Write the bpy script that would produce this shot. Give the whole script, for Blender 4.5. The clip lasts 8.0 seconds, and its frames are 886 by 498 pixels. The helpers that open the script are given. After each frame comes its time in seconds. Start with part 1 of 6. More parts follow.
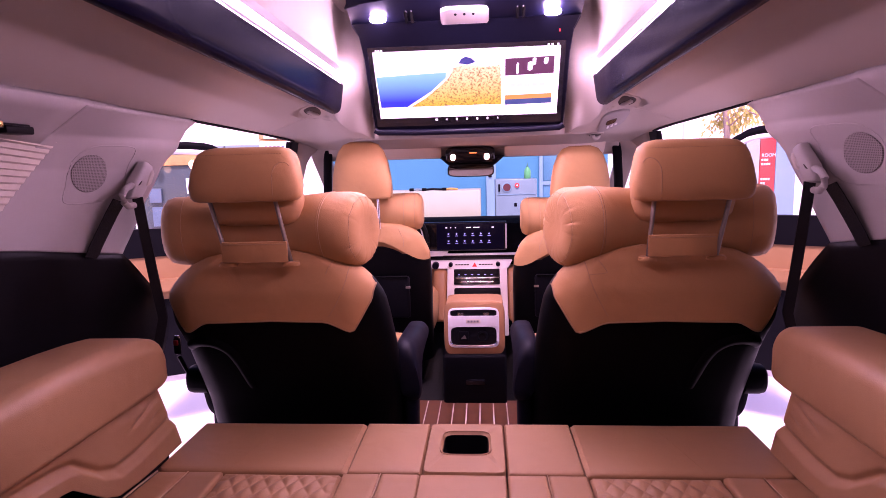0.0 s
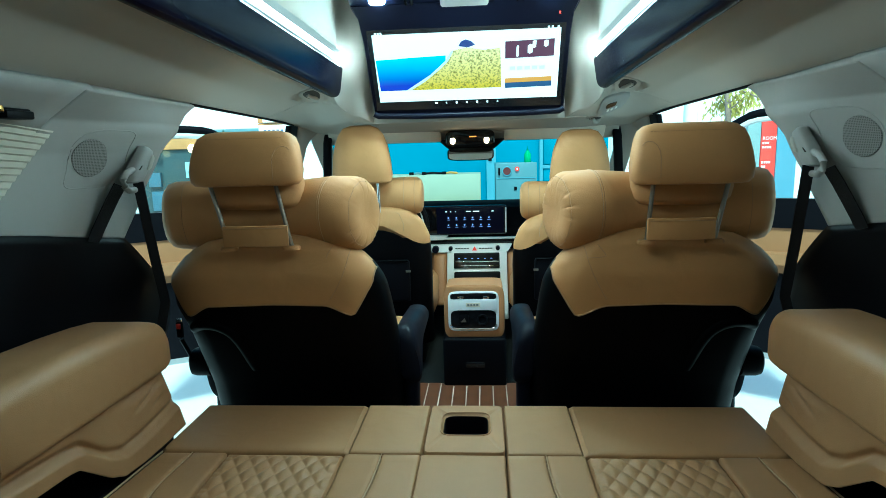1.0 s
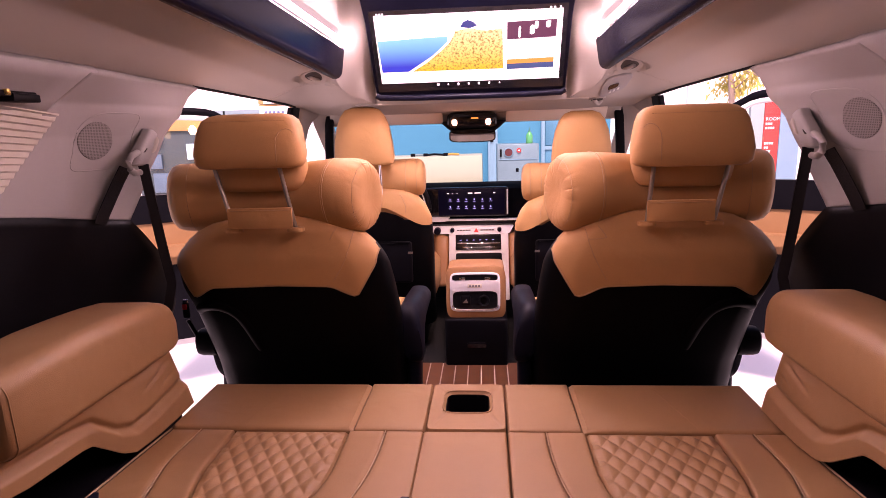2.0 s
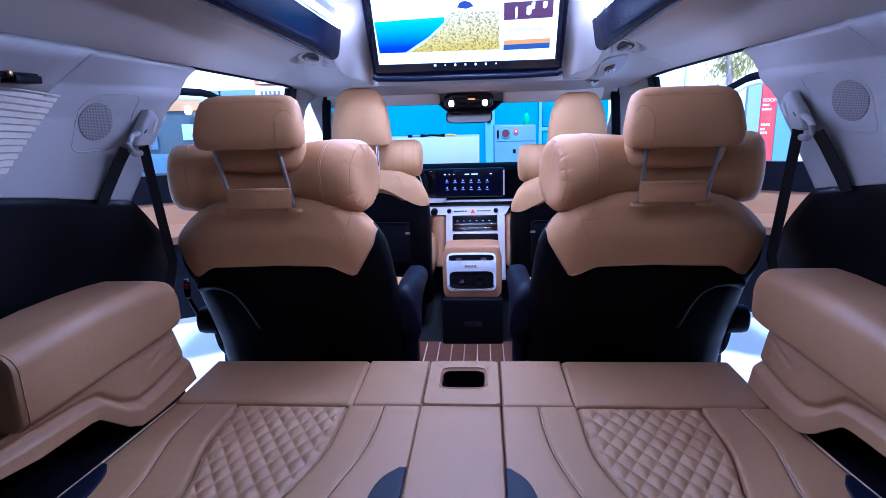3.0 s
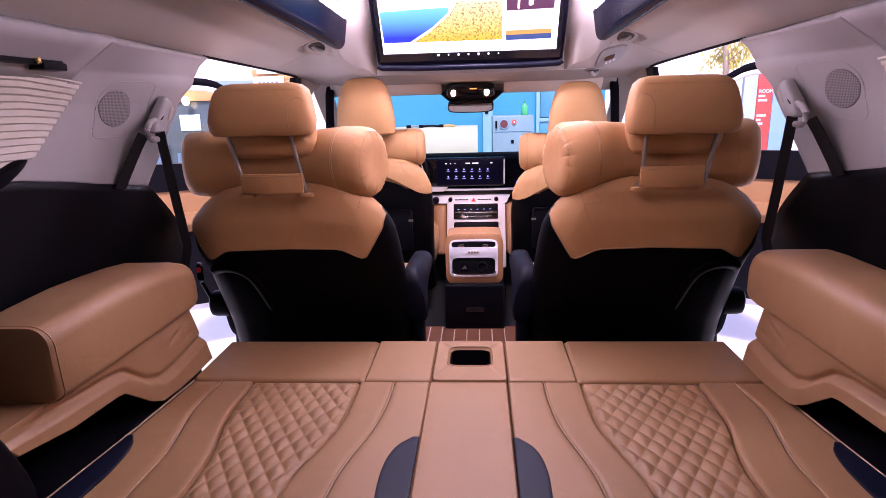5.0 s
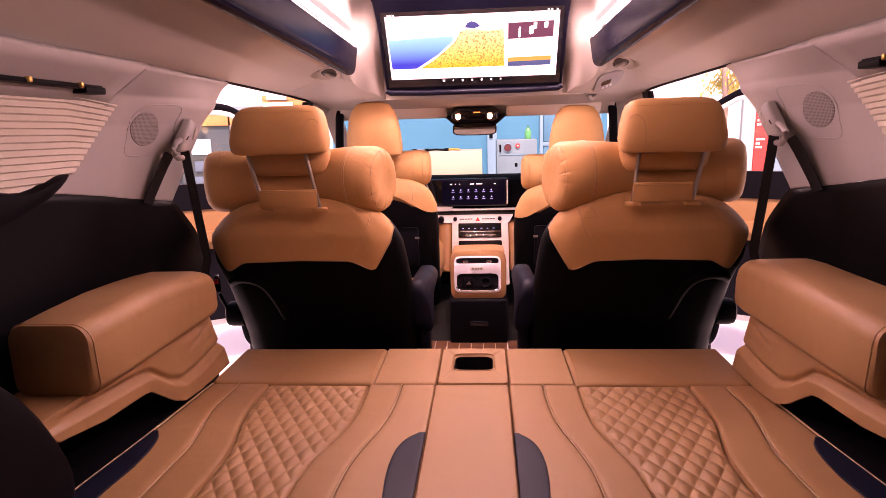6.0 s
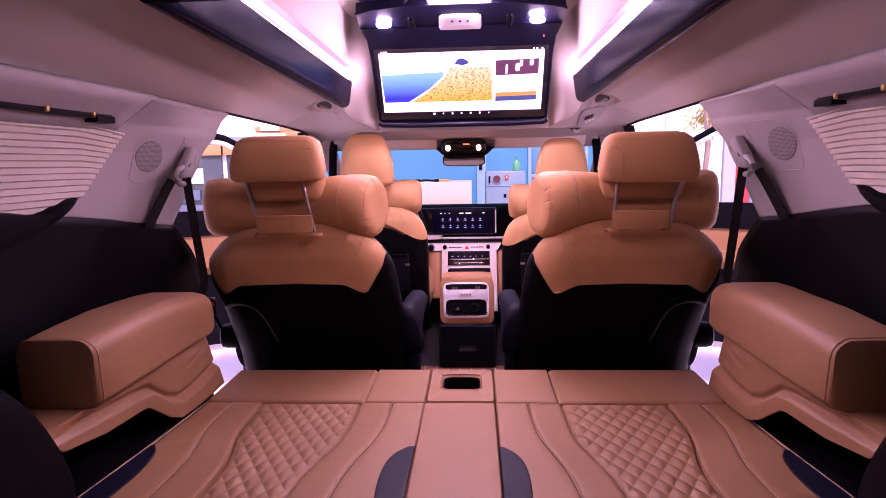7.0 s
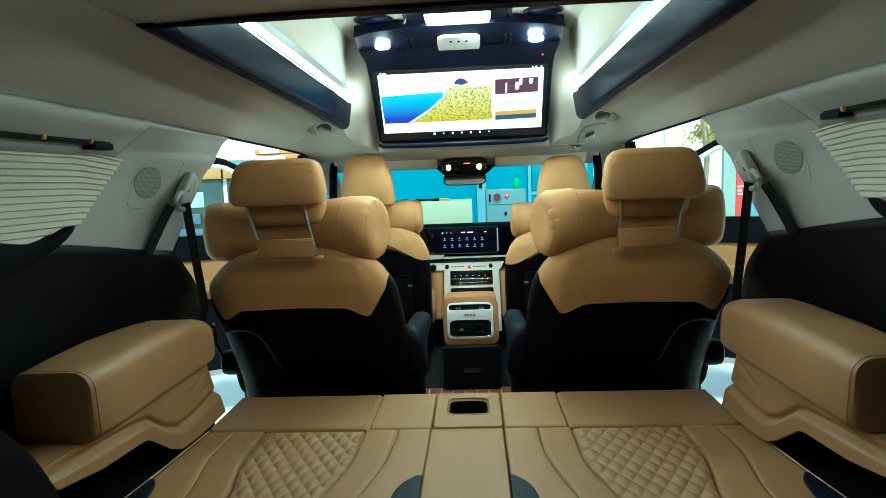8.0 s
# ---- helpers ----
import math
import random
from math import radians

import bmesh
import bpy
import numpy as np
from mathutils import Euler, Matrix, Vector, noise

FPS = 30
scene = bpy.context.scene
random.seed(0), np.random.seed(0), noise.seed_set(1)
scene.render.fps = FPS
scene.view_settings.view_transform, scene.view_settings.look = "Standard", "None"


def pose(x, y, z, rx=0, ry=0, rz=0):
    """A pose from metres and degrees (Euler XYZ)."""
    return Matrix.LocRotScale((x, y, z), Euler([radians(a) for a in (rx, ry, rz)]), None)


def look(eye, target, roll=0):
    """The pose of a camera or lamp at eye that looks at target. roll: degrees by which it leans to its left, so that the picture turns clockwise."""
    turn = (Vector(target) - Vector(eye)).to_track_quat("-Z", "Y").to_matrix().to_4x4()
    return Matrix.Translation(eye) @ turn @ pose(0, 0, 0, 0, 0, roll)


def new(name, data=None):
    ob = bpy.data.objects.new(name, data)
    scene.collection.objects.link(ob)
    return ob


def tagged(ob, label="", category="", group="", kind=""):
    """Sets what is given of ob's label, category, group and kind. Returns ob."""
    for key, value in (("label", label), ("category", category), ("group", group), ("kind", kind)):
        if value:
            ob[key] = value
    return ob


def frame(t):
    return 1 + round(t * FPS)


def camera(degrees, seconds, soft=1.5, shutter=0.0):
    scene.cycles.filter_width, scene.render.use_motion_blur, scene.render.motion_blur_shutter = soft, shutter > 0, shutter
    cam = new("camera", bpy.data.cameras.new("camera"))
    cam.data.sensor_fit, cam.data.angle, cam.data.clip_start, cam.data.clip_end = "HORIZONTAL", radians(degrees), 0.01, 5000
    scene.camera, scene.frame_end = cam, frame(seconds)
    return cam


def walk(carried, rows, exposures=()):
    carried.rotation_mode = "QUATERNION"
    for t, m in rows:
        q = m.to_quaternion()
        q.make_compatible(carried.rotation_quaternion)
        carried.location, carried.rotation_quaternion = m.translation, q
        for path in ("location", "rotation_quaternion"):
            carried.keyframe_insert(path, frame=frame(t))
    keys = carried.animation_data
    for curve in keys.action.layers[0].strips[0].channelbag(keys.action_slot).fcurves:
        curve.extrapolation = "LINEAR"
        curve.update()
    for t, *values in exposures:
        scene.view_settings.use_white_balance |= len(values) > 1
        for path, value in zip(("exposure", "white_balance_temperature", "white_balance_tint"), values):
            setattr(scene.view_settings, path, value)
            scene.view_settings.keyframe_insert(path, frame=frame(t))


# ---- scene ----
cam = camera(75.2, 8.0, soft=0.8)
PATH = [
    (0, (0.054, 0.432, 0.96), (-0.089, 2.408, 0.684), -1.5),
    (0.5, (0.056, 0.423, 0.962), (-0.086, 2.395, 0.66), -1.5),
    (1, (0.055, 0.424, 0.961), (-0.089, 2.391, 0.63), -1.6),
    (1.5, (0.053, 0.418, 0.962), (-0.1, 2.379, 0.601), -1.7),
    (3, (0.058, 0.379, 0.966), (-0.083, 2.321, 0.509), -1.6),
    (3.5, (0.055, 0.364, 0.964), (-0.092, 2.3, 0.482), -1.6),
    (4, (0.048, 0.352, 0.966), (-0.1, 2.285, 0.471), -1.6),
    (5.5, (0.029, 0.283, 0.95), (-0.091, 2.226, 0.491), -1.5),
    (6, (0.038, 0.225, 0.945), (-0.106, 2.179, 0.543), -1.6),
    (6.5, (0.038, 0.18, 0.944), (-0.1, 2.142, 0.584), -1.7),
    (7, (0.044, 0.151, 0.939), (-0.064, 2.126, 0.642), -1.1),
    (7.5, (0.038, 0.151, 0.942), (-0.059, 2.135, 0.703), -1.7),
    (8, (0.035, 0.176, 0.943), (-0.074, 2.159, 0.71), -2.2),
]
# the cabin's colour-changing light strips tint the whole picture
MAGENTA, AMBER, ORANGE = (0.44, 6750, 100), (0.53, 7900, 66), (0.76, 9000, 74)
TEAL, GREEN = (0.25, 4760, -38), (0.29, 5500, -37)
PURPLE, BLUE, PINK = (0.41, 4150, 27), (0.62, 3920, -4), (0.66, 6200, 52)
TINTS = [(t, *c) for t, c in (
    (0.0, MAGENTA), (0.21, MAGENTA), (0.29, TEAL), (1.21, TEAL), (1.29, AMBER), (2.24, AMBER), (2.32, PURPLE), (3.21, PURPLE), (3.29, BLUE), (4.26, BLUE),
    (4.34, PINK), (5.31, PINK), (5.39, ORANGE), (6.31, ORANGE), (6.39, MAGENTA), (7.31, MAGENTA), (7.39, GREEN), (8.0, GREEN))]
walk(cam, [(t, look(eye, target, roll)) for t, eye, target, roll in PATH], TINTS)

# ---- world and sun ----
world = bpy.data.worlds.new("sky")
scene.world = world
world.use_nodes = True
wn = world.node_tree.nodes
sky = wn.new("ShaderNodeTexSky")
sky.sky_type = "NISHITA"
sky.sun_disc = False
sky.sun_elevation, sky.sun_rotation = radians(50), radians(177)
wn["Background"].inputs[1].default_value = 0.15
world.node_tree.links.new(sky.outputs[0], wn["Background"].inputs[0])
sun = new("sun", bpy.data.lights.new("sun", "SUN"))
sun.data.energy, sun.data.angle, sun.data.color = 5.0, radians(10), (1, 0.96, 0.9)
sun.matrix_world = look((0.44, -8.4, 10), (0, 0, 0))
# beams of the two front reading lamps
for x in (-0.082, 0.072):
    beam = new("reading_lamp_beam", bpy.data.lights.new("reading_lamp_beam", "SPOT"))
    beam.data.energy, beam.data.color, beam.data.shadow_soft_size = 5.0, (1.0, 0.86, 0.72), 0.008
    beam.data.spot_size, beam.data.spot_blend = radians(125), 0.7
    beam.matrix_world = look((x, 3.078, 0.992), (x * 1.5, 3.06, 0.3))


# ---- materials ----
def mat(name, base, rough=0.5, metal=0.0, var=0.12, scale=12.0, bump=0.1, grain=400.0, kind="noise", depth=0.002, coat=0.0, spec=0.5, crumple=0.0):
    m = bpy.data.materials.new(name)
    m.use_nodes = True
    n, l = m.node_tree.nodes, m.node_tree.links
    b = n["Principled BSDF"]
    b.inputs["Roughness"].default_value = rough
    b.inputs["Metallic"].default_value = metal
    b.inputs["Coat Weight"].default_value = coat
    b.inputs["Specular IOR Level"].default_value = spec
    tc = n.new("ShaderNodeTexCoord")
    big = n.new("ShaderNodeTexNoise")
    big.inputs["Scale"].default_value, big.inputs["Detail"].default_value = scale, 5
    l.new(tc.outputs["Object"], big.inputs["Vector"])
    fine = n.new("ShaderNodeTexVoronoi" if kind == "leather" else "ShaderNodeTexNoise")
    fine.inputs["Scale"].default_value = grain
    l.new(tc.outputs["Object"], fine.inputs["Vector"])
    ramp = n.new("ShaderNodeMix")
    ramp.data_type = "RGBA"
    ramp.inputs[6].default_value = (*[c * (1 - var) for c in base], 1)
    ramp.inputs[7].default_value = (*[min(1, c * (1 + var)) for c in base], 1)
    l.new(big.outputs[0], ramp.inputs[0])
    fleck = n.new("ShaderNodeMix")
    fleck.data_type, fleck.blend_type = "RGBA", "MULTIPLY"
    fleck.inputs[0].default_value = min(1.0, var)
    l.new(ramp.outputs[2], fleck.inputs[6])
    l.new(fine.outputs[0], fleck.inputs[7])
    l.new(fleck.outputs[2], b.inputs["Base Color"])
    rr = n.new("ShaderNodeMapRange")
    rr.inputs[3].default_value, rr.inputs[4].default_value = max(0.02, rough - 0.08), min(1, rough + 0.08)
    l.new(big.outputs[0], rr.inputs[0])
    l.new(rr.outputs[0], b.inputs["Roughness"])
    if bump:
        bp = n.new("ShaderNodeBump")
        bp.inputs["Strength"].default_value, bp.inputs["Distance"].default_value = bump, depth
        l.new(fine.outputs[0], bp.inputs["Height"])
        l.new(bp.outputs[0], b.inputs["Normal"])
        if crumple:
            # soft folds of stretched upholstery
            fold, bf = n.new("ShaderNodeTexNoise"), n.new("ShaderNodeBump")
            fold.inputs["Scale"].default_value, fold.inputs["Detail"].default_value, fold.inputs["Distortion"].default_value = 11, 2.0, 0.7
            bf.inputs["Strength"].default_value, bf.inputs["Distance"].default_value = crumple, 0.012
            l.new(tc.outputs["Object"], fold.inputs["Vector"])
            l.new(fold.outputs[0], bf.inputs["Height"])
            l.new(bf.outputs[0], bp.inputs["Normal"])
    return m


def glow(name, color, strength, base=(0.02, 0.02, 0.02)):
    m = bpy.data.materials.new(name)
    m.use_nodes = True
    b = m.node_tree.nodes["Principled BSDF"]
    b.inputs["Base Color"].default_value = (*base, 1)
    b.inputs["Emission Color"].default_value = (*color, 1)
    b.inputs["Emission Strength"].default_value = strength
    b.inputs["Roughness"].default_value = 0.3
    b.inputs["Specular IOR Level"].default_value = 0.08
    return m


def picture(name, low, high, z0, z1, specks=None, strength=1.0):
    """A glowing picture area that runs from one colour to another with height, with specks where given."""
    m = glow(name, low, strength)
    n, l = m.node_tree.nodes, m.node_tree.links
    b = n["Principled BSDF"]
    tc, sep, rng_, mix = n.new("ShaderNodeTexCoord"), n.new("ShaderNodeSeparateXYZ"), n.new("ShaderNodeMapRange"), n.new("ShaderNodeMix")
    mix.data_type = "RGBA"
    l.new(tc.outputs["Object"], sep.inputs[0])
    l.new(sep.outputs[2], rng_.inputs[0])
    rng_.inputs[1].default_value, rng_.inputs[2].default_value = z0, z1
    l.new(rng_.outputs[0], mix.inputs[0])
    mix.inputs[6].default_value, mix.inputs[7].default_value = (*low, 1), (*high, 1)
    out = mix.outputs[2]
    if specks:
        no, rp, m2 = n.new("ShaderNodeTexNoise"), n.new("ShaderNodeMapRange"), n.new("ShaderNodeMix")
        no.inputs["Scale"].default_value, no.inputs["Detail"].default_value = 130, 6
        rp.inputs[1].default_value, rp.inputs[2].default_value = 0.47, 0.66
        m2.data_type = "RGBA"
        l.new(tc.outputs["Object"], no.inputs["Vector"])
        l.new(no.outputs[0], rp.inputs[0])
        l.new(rp.outputs[0], m2.inputs[0])
        l.new(out, m2.inputs[6])
        m2.inputs[7].default_value = (*specks, 1)
        out = m2.outputs[2]
    l.new(out, b.inputs["Emission Color"])
    return m


def mesh_mat(name, base, dark, scale):
    """A perforated grille: regular dark holes in a plate."""
    m = mat(name, base, 0.6, var=0.04, bump=0.0)
    n, l = m.node_tree.nodes, m.node_tree.links
    b = n["Principled BSDF"]
    src = b.inputs["Base Color"].links[0].from_socket
    tc, vo, rg, mx, bp = n.new("ShaderNodeTexCoord"), n.new("ShaderNodeTexVoronoi"), n.new("ShaderNodeMapRange"), n.new("ShaderNodeMix"), n.new("ShaderNodeBump")
    mp = n.new("ShaderNodeMapping")
    mp.inputs["Scale"].default_value = (0.0, 1.0, 1.0)
    vo.inputs["Scale"].default_value, vo.inputs["Randomness"].default_value = scale, 0.0
    rg.inputs[1].default_value, rg.inputs[2].default_value, rg.inputs[3].default_value, rg.inputs[4].default_value = 0.30, 0.40, 1.0, 0.0
    mx.data_type = "RGBA"
    mx.inputs[7].default_value = (*dark, 1)
    bp.inputs["Strength"].default_value, bp.inputs["Distance"].default_value, bp.invert = 0.6, 0.001, True
    l.new(tc.outputs["Object"], mp.inputs[0])
    l.new(mp.outputs[0], vo.inputs["Vector"])
    l.new(vo.outputs["Distance"], rg.inputs[0])
    l.new(rg.outputs[0], mx.inputs[0])
    l.new(src, mx.inputs[6])
    l.new(mx.outputs[2], b.inputs["Base Color"])
    l.new(rg.outputs[0], bp.inputs["Height"])
    l.new(bp.outputs[0], b.inputs["Normal"])
    return m


def glass_mat(name, tint, rough=0.0):
    m = bpy.data.materials.new(name)
    m.use_nodes = True
    n, l = m.node_tree.nodes, m.node_tree.links
    n.remove(n["Principled BSDF"])
    tr, gl, fr, mx = n.new("ShaderNodeBsdfTransparent"), n.new("ShaderNodeBsdfGlossy"), n.new("ShaderNodeLayerWeight"), n.new("ShaderNodeMixShader")
    pw, sc = n.new("ShaderNodeMath"), n.new("ShaderNodeMath")
    pw.operation, sc.operation = "POWER", "MULTIPLY_ADD"
    pw.inputs[1].default_value, sc.inputs[1].default_value, sc.inputs[2].default_value = 4.0, 0.35, 0.03
    tr.inputs[0].default_value = (*tint, 1)
    gl.inputs["Roughness"].default_value = rough
    l.new(fr.outputs["Facing"], pw.inputs[0])
    l.new(pw.outputs[0], sc.inputs[0])
    l.new(sc.outputs[0], mx.inputs[0])
    l.new(tr.outputs[0], mx.inputs[1])
    l.new(gl.outputs[0], mx.inputs[2])
    l.new(mx.outputs[0], n["Material Output"].inputs[0])
    return m


TAN = mat("tan_leather", (0.338, 0.188, 0.082), 0.54, var=0.10, scale=9, bump=0.25, grain=650, kind="leather", depth=0.0006, crumple=0.14)
TAN_SEAT = mat("tan_cover_leather", (0.49, 0.262, 0.106), 0.60, spec=0.28, var=0.12, scale=9, bump=0.3, grain=650, kind="leather", depth=0.0006, crumple=0.30)
SAND = mat("sand_leather", (0.29, 0.148, 0.064), 0.5, var=0.08, bump=0.1, grain=650, kind="leather", depth=0.0005)
SADDLE = mat("saddle_leather", (0.40, 0.19, 0.075), 0.45, var=0.10, scale=9, bump=0.2, grain=650, kind="leather", depth=0.0005)
TAN_SEAM = mat("tan_seam", (0.37, 0.21, 0.10), 0.6, var=0.1, bump=0.2)
THREAD = mat("pale_thread", (0.50, 0.35, 0.21), 0.7, var=0.1, bump=0.3, grain=900)
BLACK_LEATHER = mat("black_leather", (0.0020, 0.0020, 0.0028), 0.46, spec=0.05, var=0.2, bump=0.2, grain=600, kind="leather", depth=0.0005)
BLACK = mat("black_plastic", (0.003, 0.003, 0.005), 0.5, spec=0.08, var=0.2, bump=0.15, grain=900, depth=0.0004)
DASH_TOP = mat("dash_top_vinyl", (0.004, 0.004, 0.005), 0.8, spec=0.02, var=0.2, bump=0.2, grain=600, kind="leather", depth=0.0005)
BLUEBLACK = mat("satin_black", (0.0035, 0.0040, 0.012), 0.36, spec=0.16, var=0.15, bump=0.05, grain=700, depth=0.0004)
MON_BLACK = mat("screen_surround_black", (0.0022, 0.0024, 0.006), 0.35, spec=0.05, var=0.15, bump=0.05, grain=700, depth=0.0004)
INSERT = mat("navy_insert", (0.005, 0.0075, 0.021), 0.5, spec=0.22, var=0.1, bump=0.2, grain=700, depth=0.0004)
LINING_BLACK = mat("side_lining_black", (0.0032, 0.0034, 0.005), 0.42, spec=0.15, var=0.15, bump=0.15, grain=900, depth=0.0004)
ARM_PAD = mat("armrest_vinyl", (0.004, 0.005, 0.012), 0.5, spec=0.12, var=0.15, bump=0.1, grain=700, depth=0.0004)
PIANO = mat("gloss_black", (0.008, 0.008, 0.01), 0.12, var=0.1, bump=0.0)
WEBBING = mat("black_webbing", (0.010, 0.010, 0.012), 0.7, spec=0.2, var=0.2, bump=0.5, grain=900)
CARPET = mat("dark_carpet", (0.008, 0.0078, 0.0075), 0.95, var=0.3, bump=0.8, grain=500, depth=0.003)
LINER = mat("headliner_fabric", (0.41, 0.38, 0.335), 0.95, var=0.05, scale=5, bump=0.25, grain=900, depth=0.0006)
TRIM = mat("grey_trim_plastic", (0.289, 0.28, 0.27), 0.6, var=0.05, scale=6, bump=0.15, grain=1200, depth=0.0004)
TRIM_DARK = mat("shaded_trim_plastic", (0.40, 0.37, 0.33), 0.6, var=0.06, bump=0.1, grain=1200, depth=0.0004)
VISOR = mat("visor_fabric", (0.78, 0.71, 0.62), 0.9, var=0.05, bump=0.2, grain=900, depth=0.0005)
SILVER = mat("satin_silver", (0.84, 0.84, 0.86), 0.35, 0.05, var=0.05, bump=0.05, grain=800, depth=0.0003)
POST = mat("brushed_post_metal", (0.30, 0.26, 0.22), 0.38, 0.8, var=0.05, bump=0.0)
BAR = mat("dark_roof_moulding", (0.0022, 0.0030, 0.012), 0.24, spec=0.028, var=0.1, bump=0.03, grain=700, depth=0.0003)
CHROME = mat("chrome", (0.8, 0.8, 0.82), 0.12, 1.0, var=0.03, bump=0.0)
BLIND = mat("pleated_white_fabric", (0.47, 0.44, 0.37), 0.9, var=0.05, bump=0.3, grain=1000, depth=0.0006)
PLANK = mat("wood_plank", (0.20, 0.075, 0.035), 0.35, var=0.35, scale=30, bump=0.1, grain=300)
INLAY = mat("pale_inlay", (0.75, 0.68, 0.58), 0.5, var=0.05, bump=0.0)
CLEAR = glass_mat("window_glass", (0.93, 0.96, 0.95))
# tint chosen to dim the daylight entering behind the camera
REAR_GLASS = glass_mat("rear_dimming_glass", (0.50, 0.51, 0.51))
WINDSHIELD = glass_mat("windshield_glass", (0.70, 0.84, 0.87))
MIRROR = mat("mirror_silver", (0.34, 0.34, 0.34), 0.02, 1.0, var=0.0, bump=0.0)
LED = glow("light_strip_glow", (1.0, 0.9, 0.92), 108.0)
LED_END = glow("light_strip_end", (1.0, 0.93, 0.95), 130.0)
LED_RIM = glow("light_strip_edge", (1.0, 0.95, 0.95), 0.36)
WHITE_LAMP = glow("white_lamp_glow", (0.84, 0.91, 1.0), 210.0)
BAR_LAMP = glow("bar_lamp_glow", (0.88, 0.93, 1.0), 102.0)
WARM_LAMP = glow("warm_lamp_glow", (1.0, 0.60, 0.40), 9.0)


# ---- mesh helpers ----
def part(name, bm, material, parent=None, label="", smooth=True):
    me = bpy.data.meshes.new(name)
    bmesh.ops.recalc_face_normals(bm, faces=bm.faces)
    bm.to_mesh(me)
    bm.free()
    me.materials.append(material)
    if smooth:
        for p in me.polygons:
            p.use_smooth = True
        me.set_sharp_from_angle(angle=radians(40))
    ob = new(name, me)
    if parent is not None:
        ob.parent = parent
        if parent.parent is None:
            ob.matrix_parent_inverse = Matrix.Translation(-parent.location)
    if label:
        ob["label"] = label
    return ob


def thing(name, at, label, category, group="", kind=""):
    ob = new(name)
    ob.location = at
    ob.empty_display_size = 0.05
    return tagged(ob, label, category, group, kind)


def box(bm, x0, x1, y0, y1, z0, z1, r=0.0, seg=2):
    g = bmesh.ops.create_cube(bm, size=1)
    for v in g["verts"]:
        v.co = Vector(((x0 + x1) / 2 + v.co.x * (x1 - x0), (y0 + y1) / 2 + v.co.y * (y1 - y0), (z0 + z1) / 2 + v.co.z * (z1 - z0)))
    if r > 0:
        es = list({e for v in g["verts"] for e in v.link_edges})
        bmesh.ops.bevel(bm, geom=es, offset=r, segments=seg, profile=0.5, affect="EDGES")
    return bm


def rbox(x0, x1, y0, y1, z0, z1, r=0.004, seg=2):
    return box(bmesh.new(), min(x0, x1), max(x0, x1), min(y0, y1), max(y0, y1), min(z0, z1), max(z0, z1), r, seg)


def loft(bm, rings, closed=True, caps=True):
    vs = [[bm.verts.new(p) for p in r] for r in rings]
    n = len(vs[0])
    for a, b in zip(vs, vs[1:]):
        for i in range(n if closed else n - 1):
            j = (i + 1) % n
            bm.faces.new((a[i], a[j], b[j], b[i]))
    if caps and closed:
        bm.faces.new(vs[0][::-1])
        bm.faces.new(vs[-1])
    return bm


def oval(c, a, b, n=2.5, count=28):
    """A superellipse ring round c with the half axes a and b (vectors)."""
    c, a, b = Vector(c), Vector(a), Vector(b)
    out = []
    for i in range(count):
        t = 2 * math.pi * i / count
        s, k = math.sin(t), math.cos(t)
        out.append(c + a * math.copysign(abs(k) ** (2 / n), k) + b * math.copysign(abs(s) ** (2 / n), s))
    return out


def tube(bm, pts, r, count=8):
    pts = [Vector(p) for p in pts]
    rings = []
    for i, p in enumerate(pts):
        d = (pts[min(i + 1, len(pts) - 1)] - pts[max(i - 1, 0)]).normalized()
        u = d.cross(Vector((0.3, 0.2, 1))).normalized()
        w = d.cross(u)
        rings.append([p + r * (math.cos(2 * math.pi * k / count) * u + math.sin(2 * math.pi * k / count) * w) for k in range(count)])
    return loft(bm, rings)


def sheet(bm, f, nu, nv):
    vs = [[bm.verts.new(f(i / nu, j / nv)) for j in range(nv + 1)] for i in range(nu + 1)]
    for i in range(nu):
        for j in range(nv):
            bm.faces.new((vs[i][j], vs[i + 1][j], vs[i + 1][j + 1], vs[i][j + 1]))
    return bm


def prism(bm, pts, d):
    """A flat outline pts (3D) pushed along the vector d."""
    d = Vector(d)
    return loft(bm, [[Vector(p) for p in pts], [Vector(p) + d for p in pts]])


def ease(a, b, x):
    t = min(1.0, max(0.0, (x - a) / (b - a)))
    return t * t * (3 - 2 * t)


def along(table, x):
    """Piecewise-linear table [(x, v), ...], smoothed at its knots."""
    if x <= table[0][0]:
        return table[0][1]
    for (a, u), (b, v) in zip(table, table[1:]):
        if x <= b:
            return u + (v - u) * (x - a) / (b - a)
    return table[-1][1]


def thicken(ob, t, out):
    """Gives a sheet its thickness on the side that the vector out names."""
    total = Vector((0, 0, 0))
    for p in ob.data.polygons:
        total += p.normal * p.area
    m = ob.modifiers.new("thickness", "SOLIDIFY")
    m.thickness, m.offset = t, 1.0 if total.dot(Vector(out)) > 0 else -1.0
    return ob

# ---- cabin shell ----
def wall_x(y, z):
    """Half width of the cabin's lining at y and z, behind the sliding doors."""
    base = along([(0.0, 0.87), (0.60, 0.88), (0.79, 0.87), (0.98, 0.845), (1.05, 0.815), (1.11, 0.745), (1.14, 0.70)], z)
    return base - 0.075 * ease(1.60, 1.86, y) * ease(0.45, 0.75, z) * (1 - ease(1.02, 1.12, z))


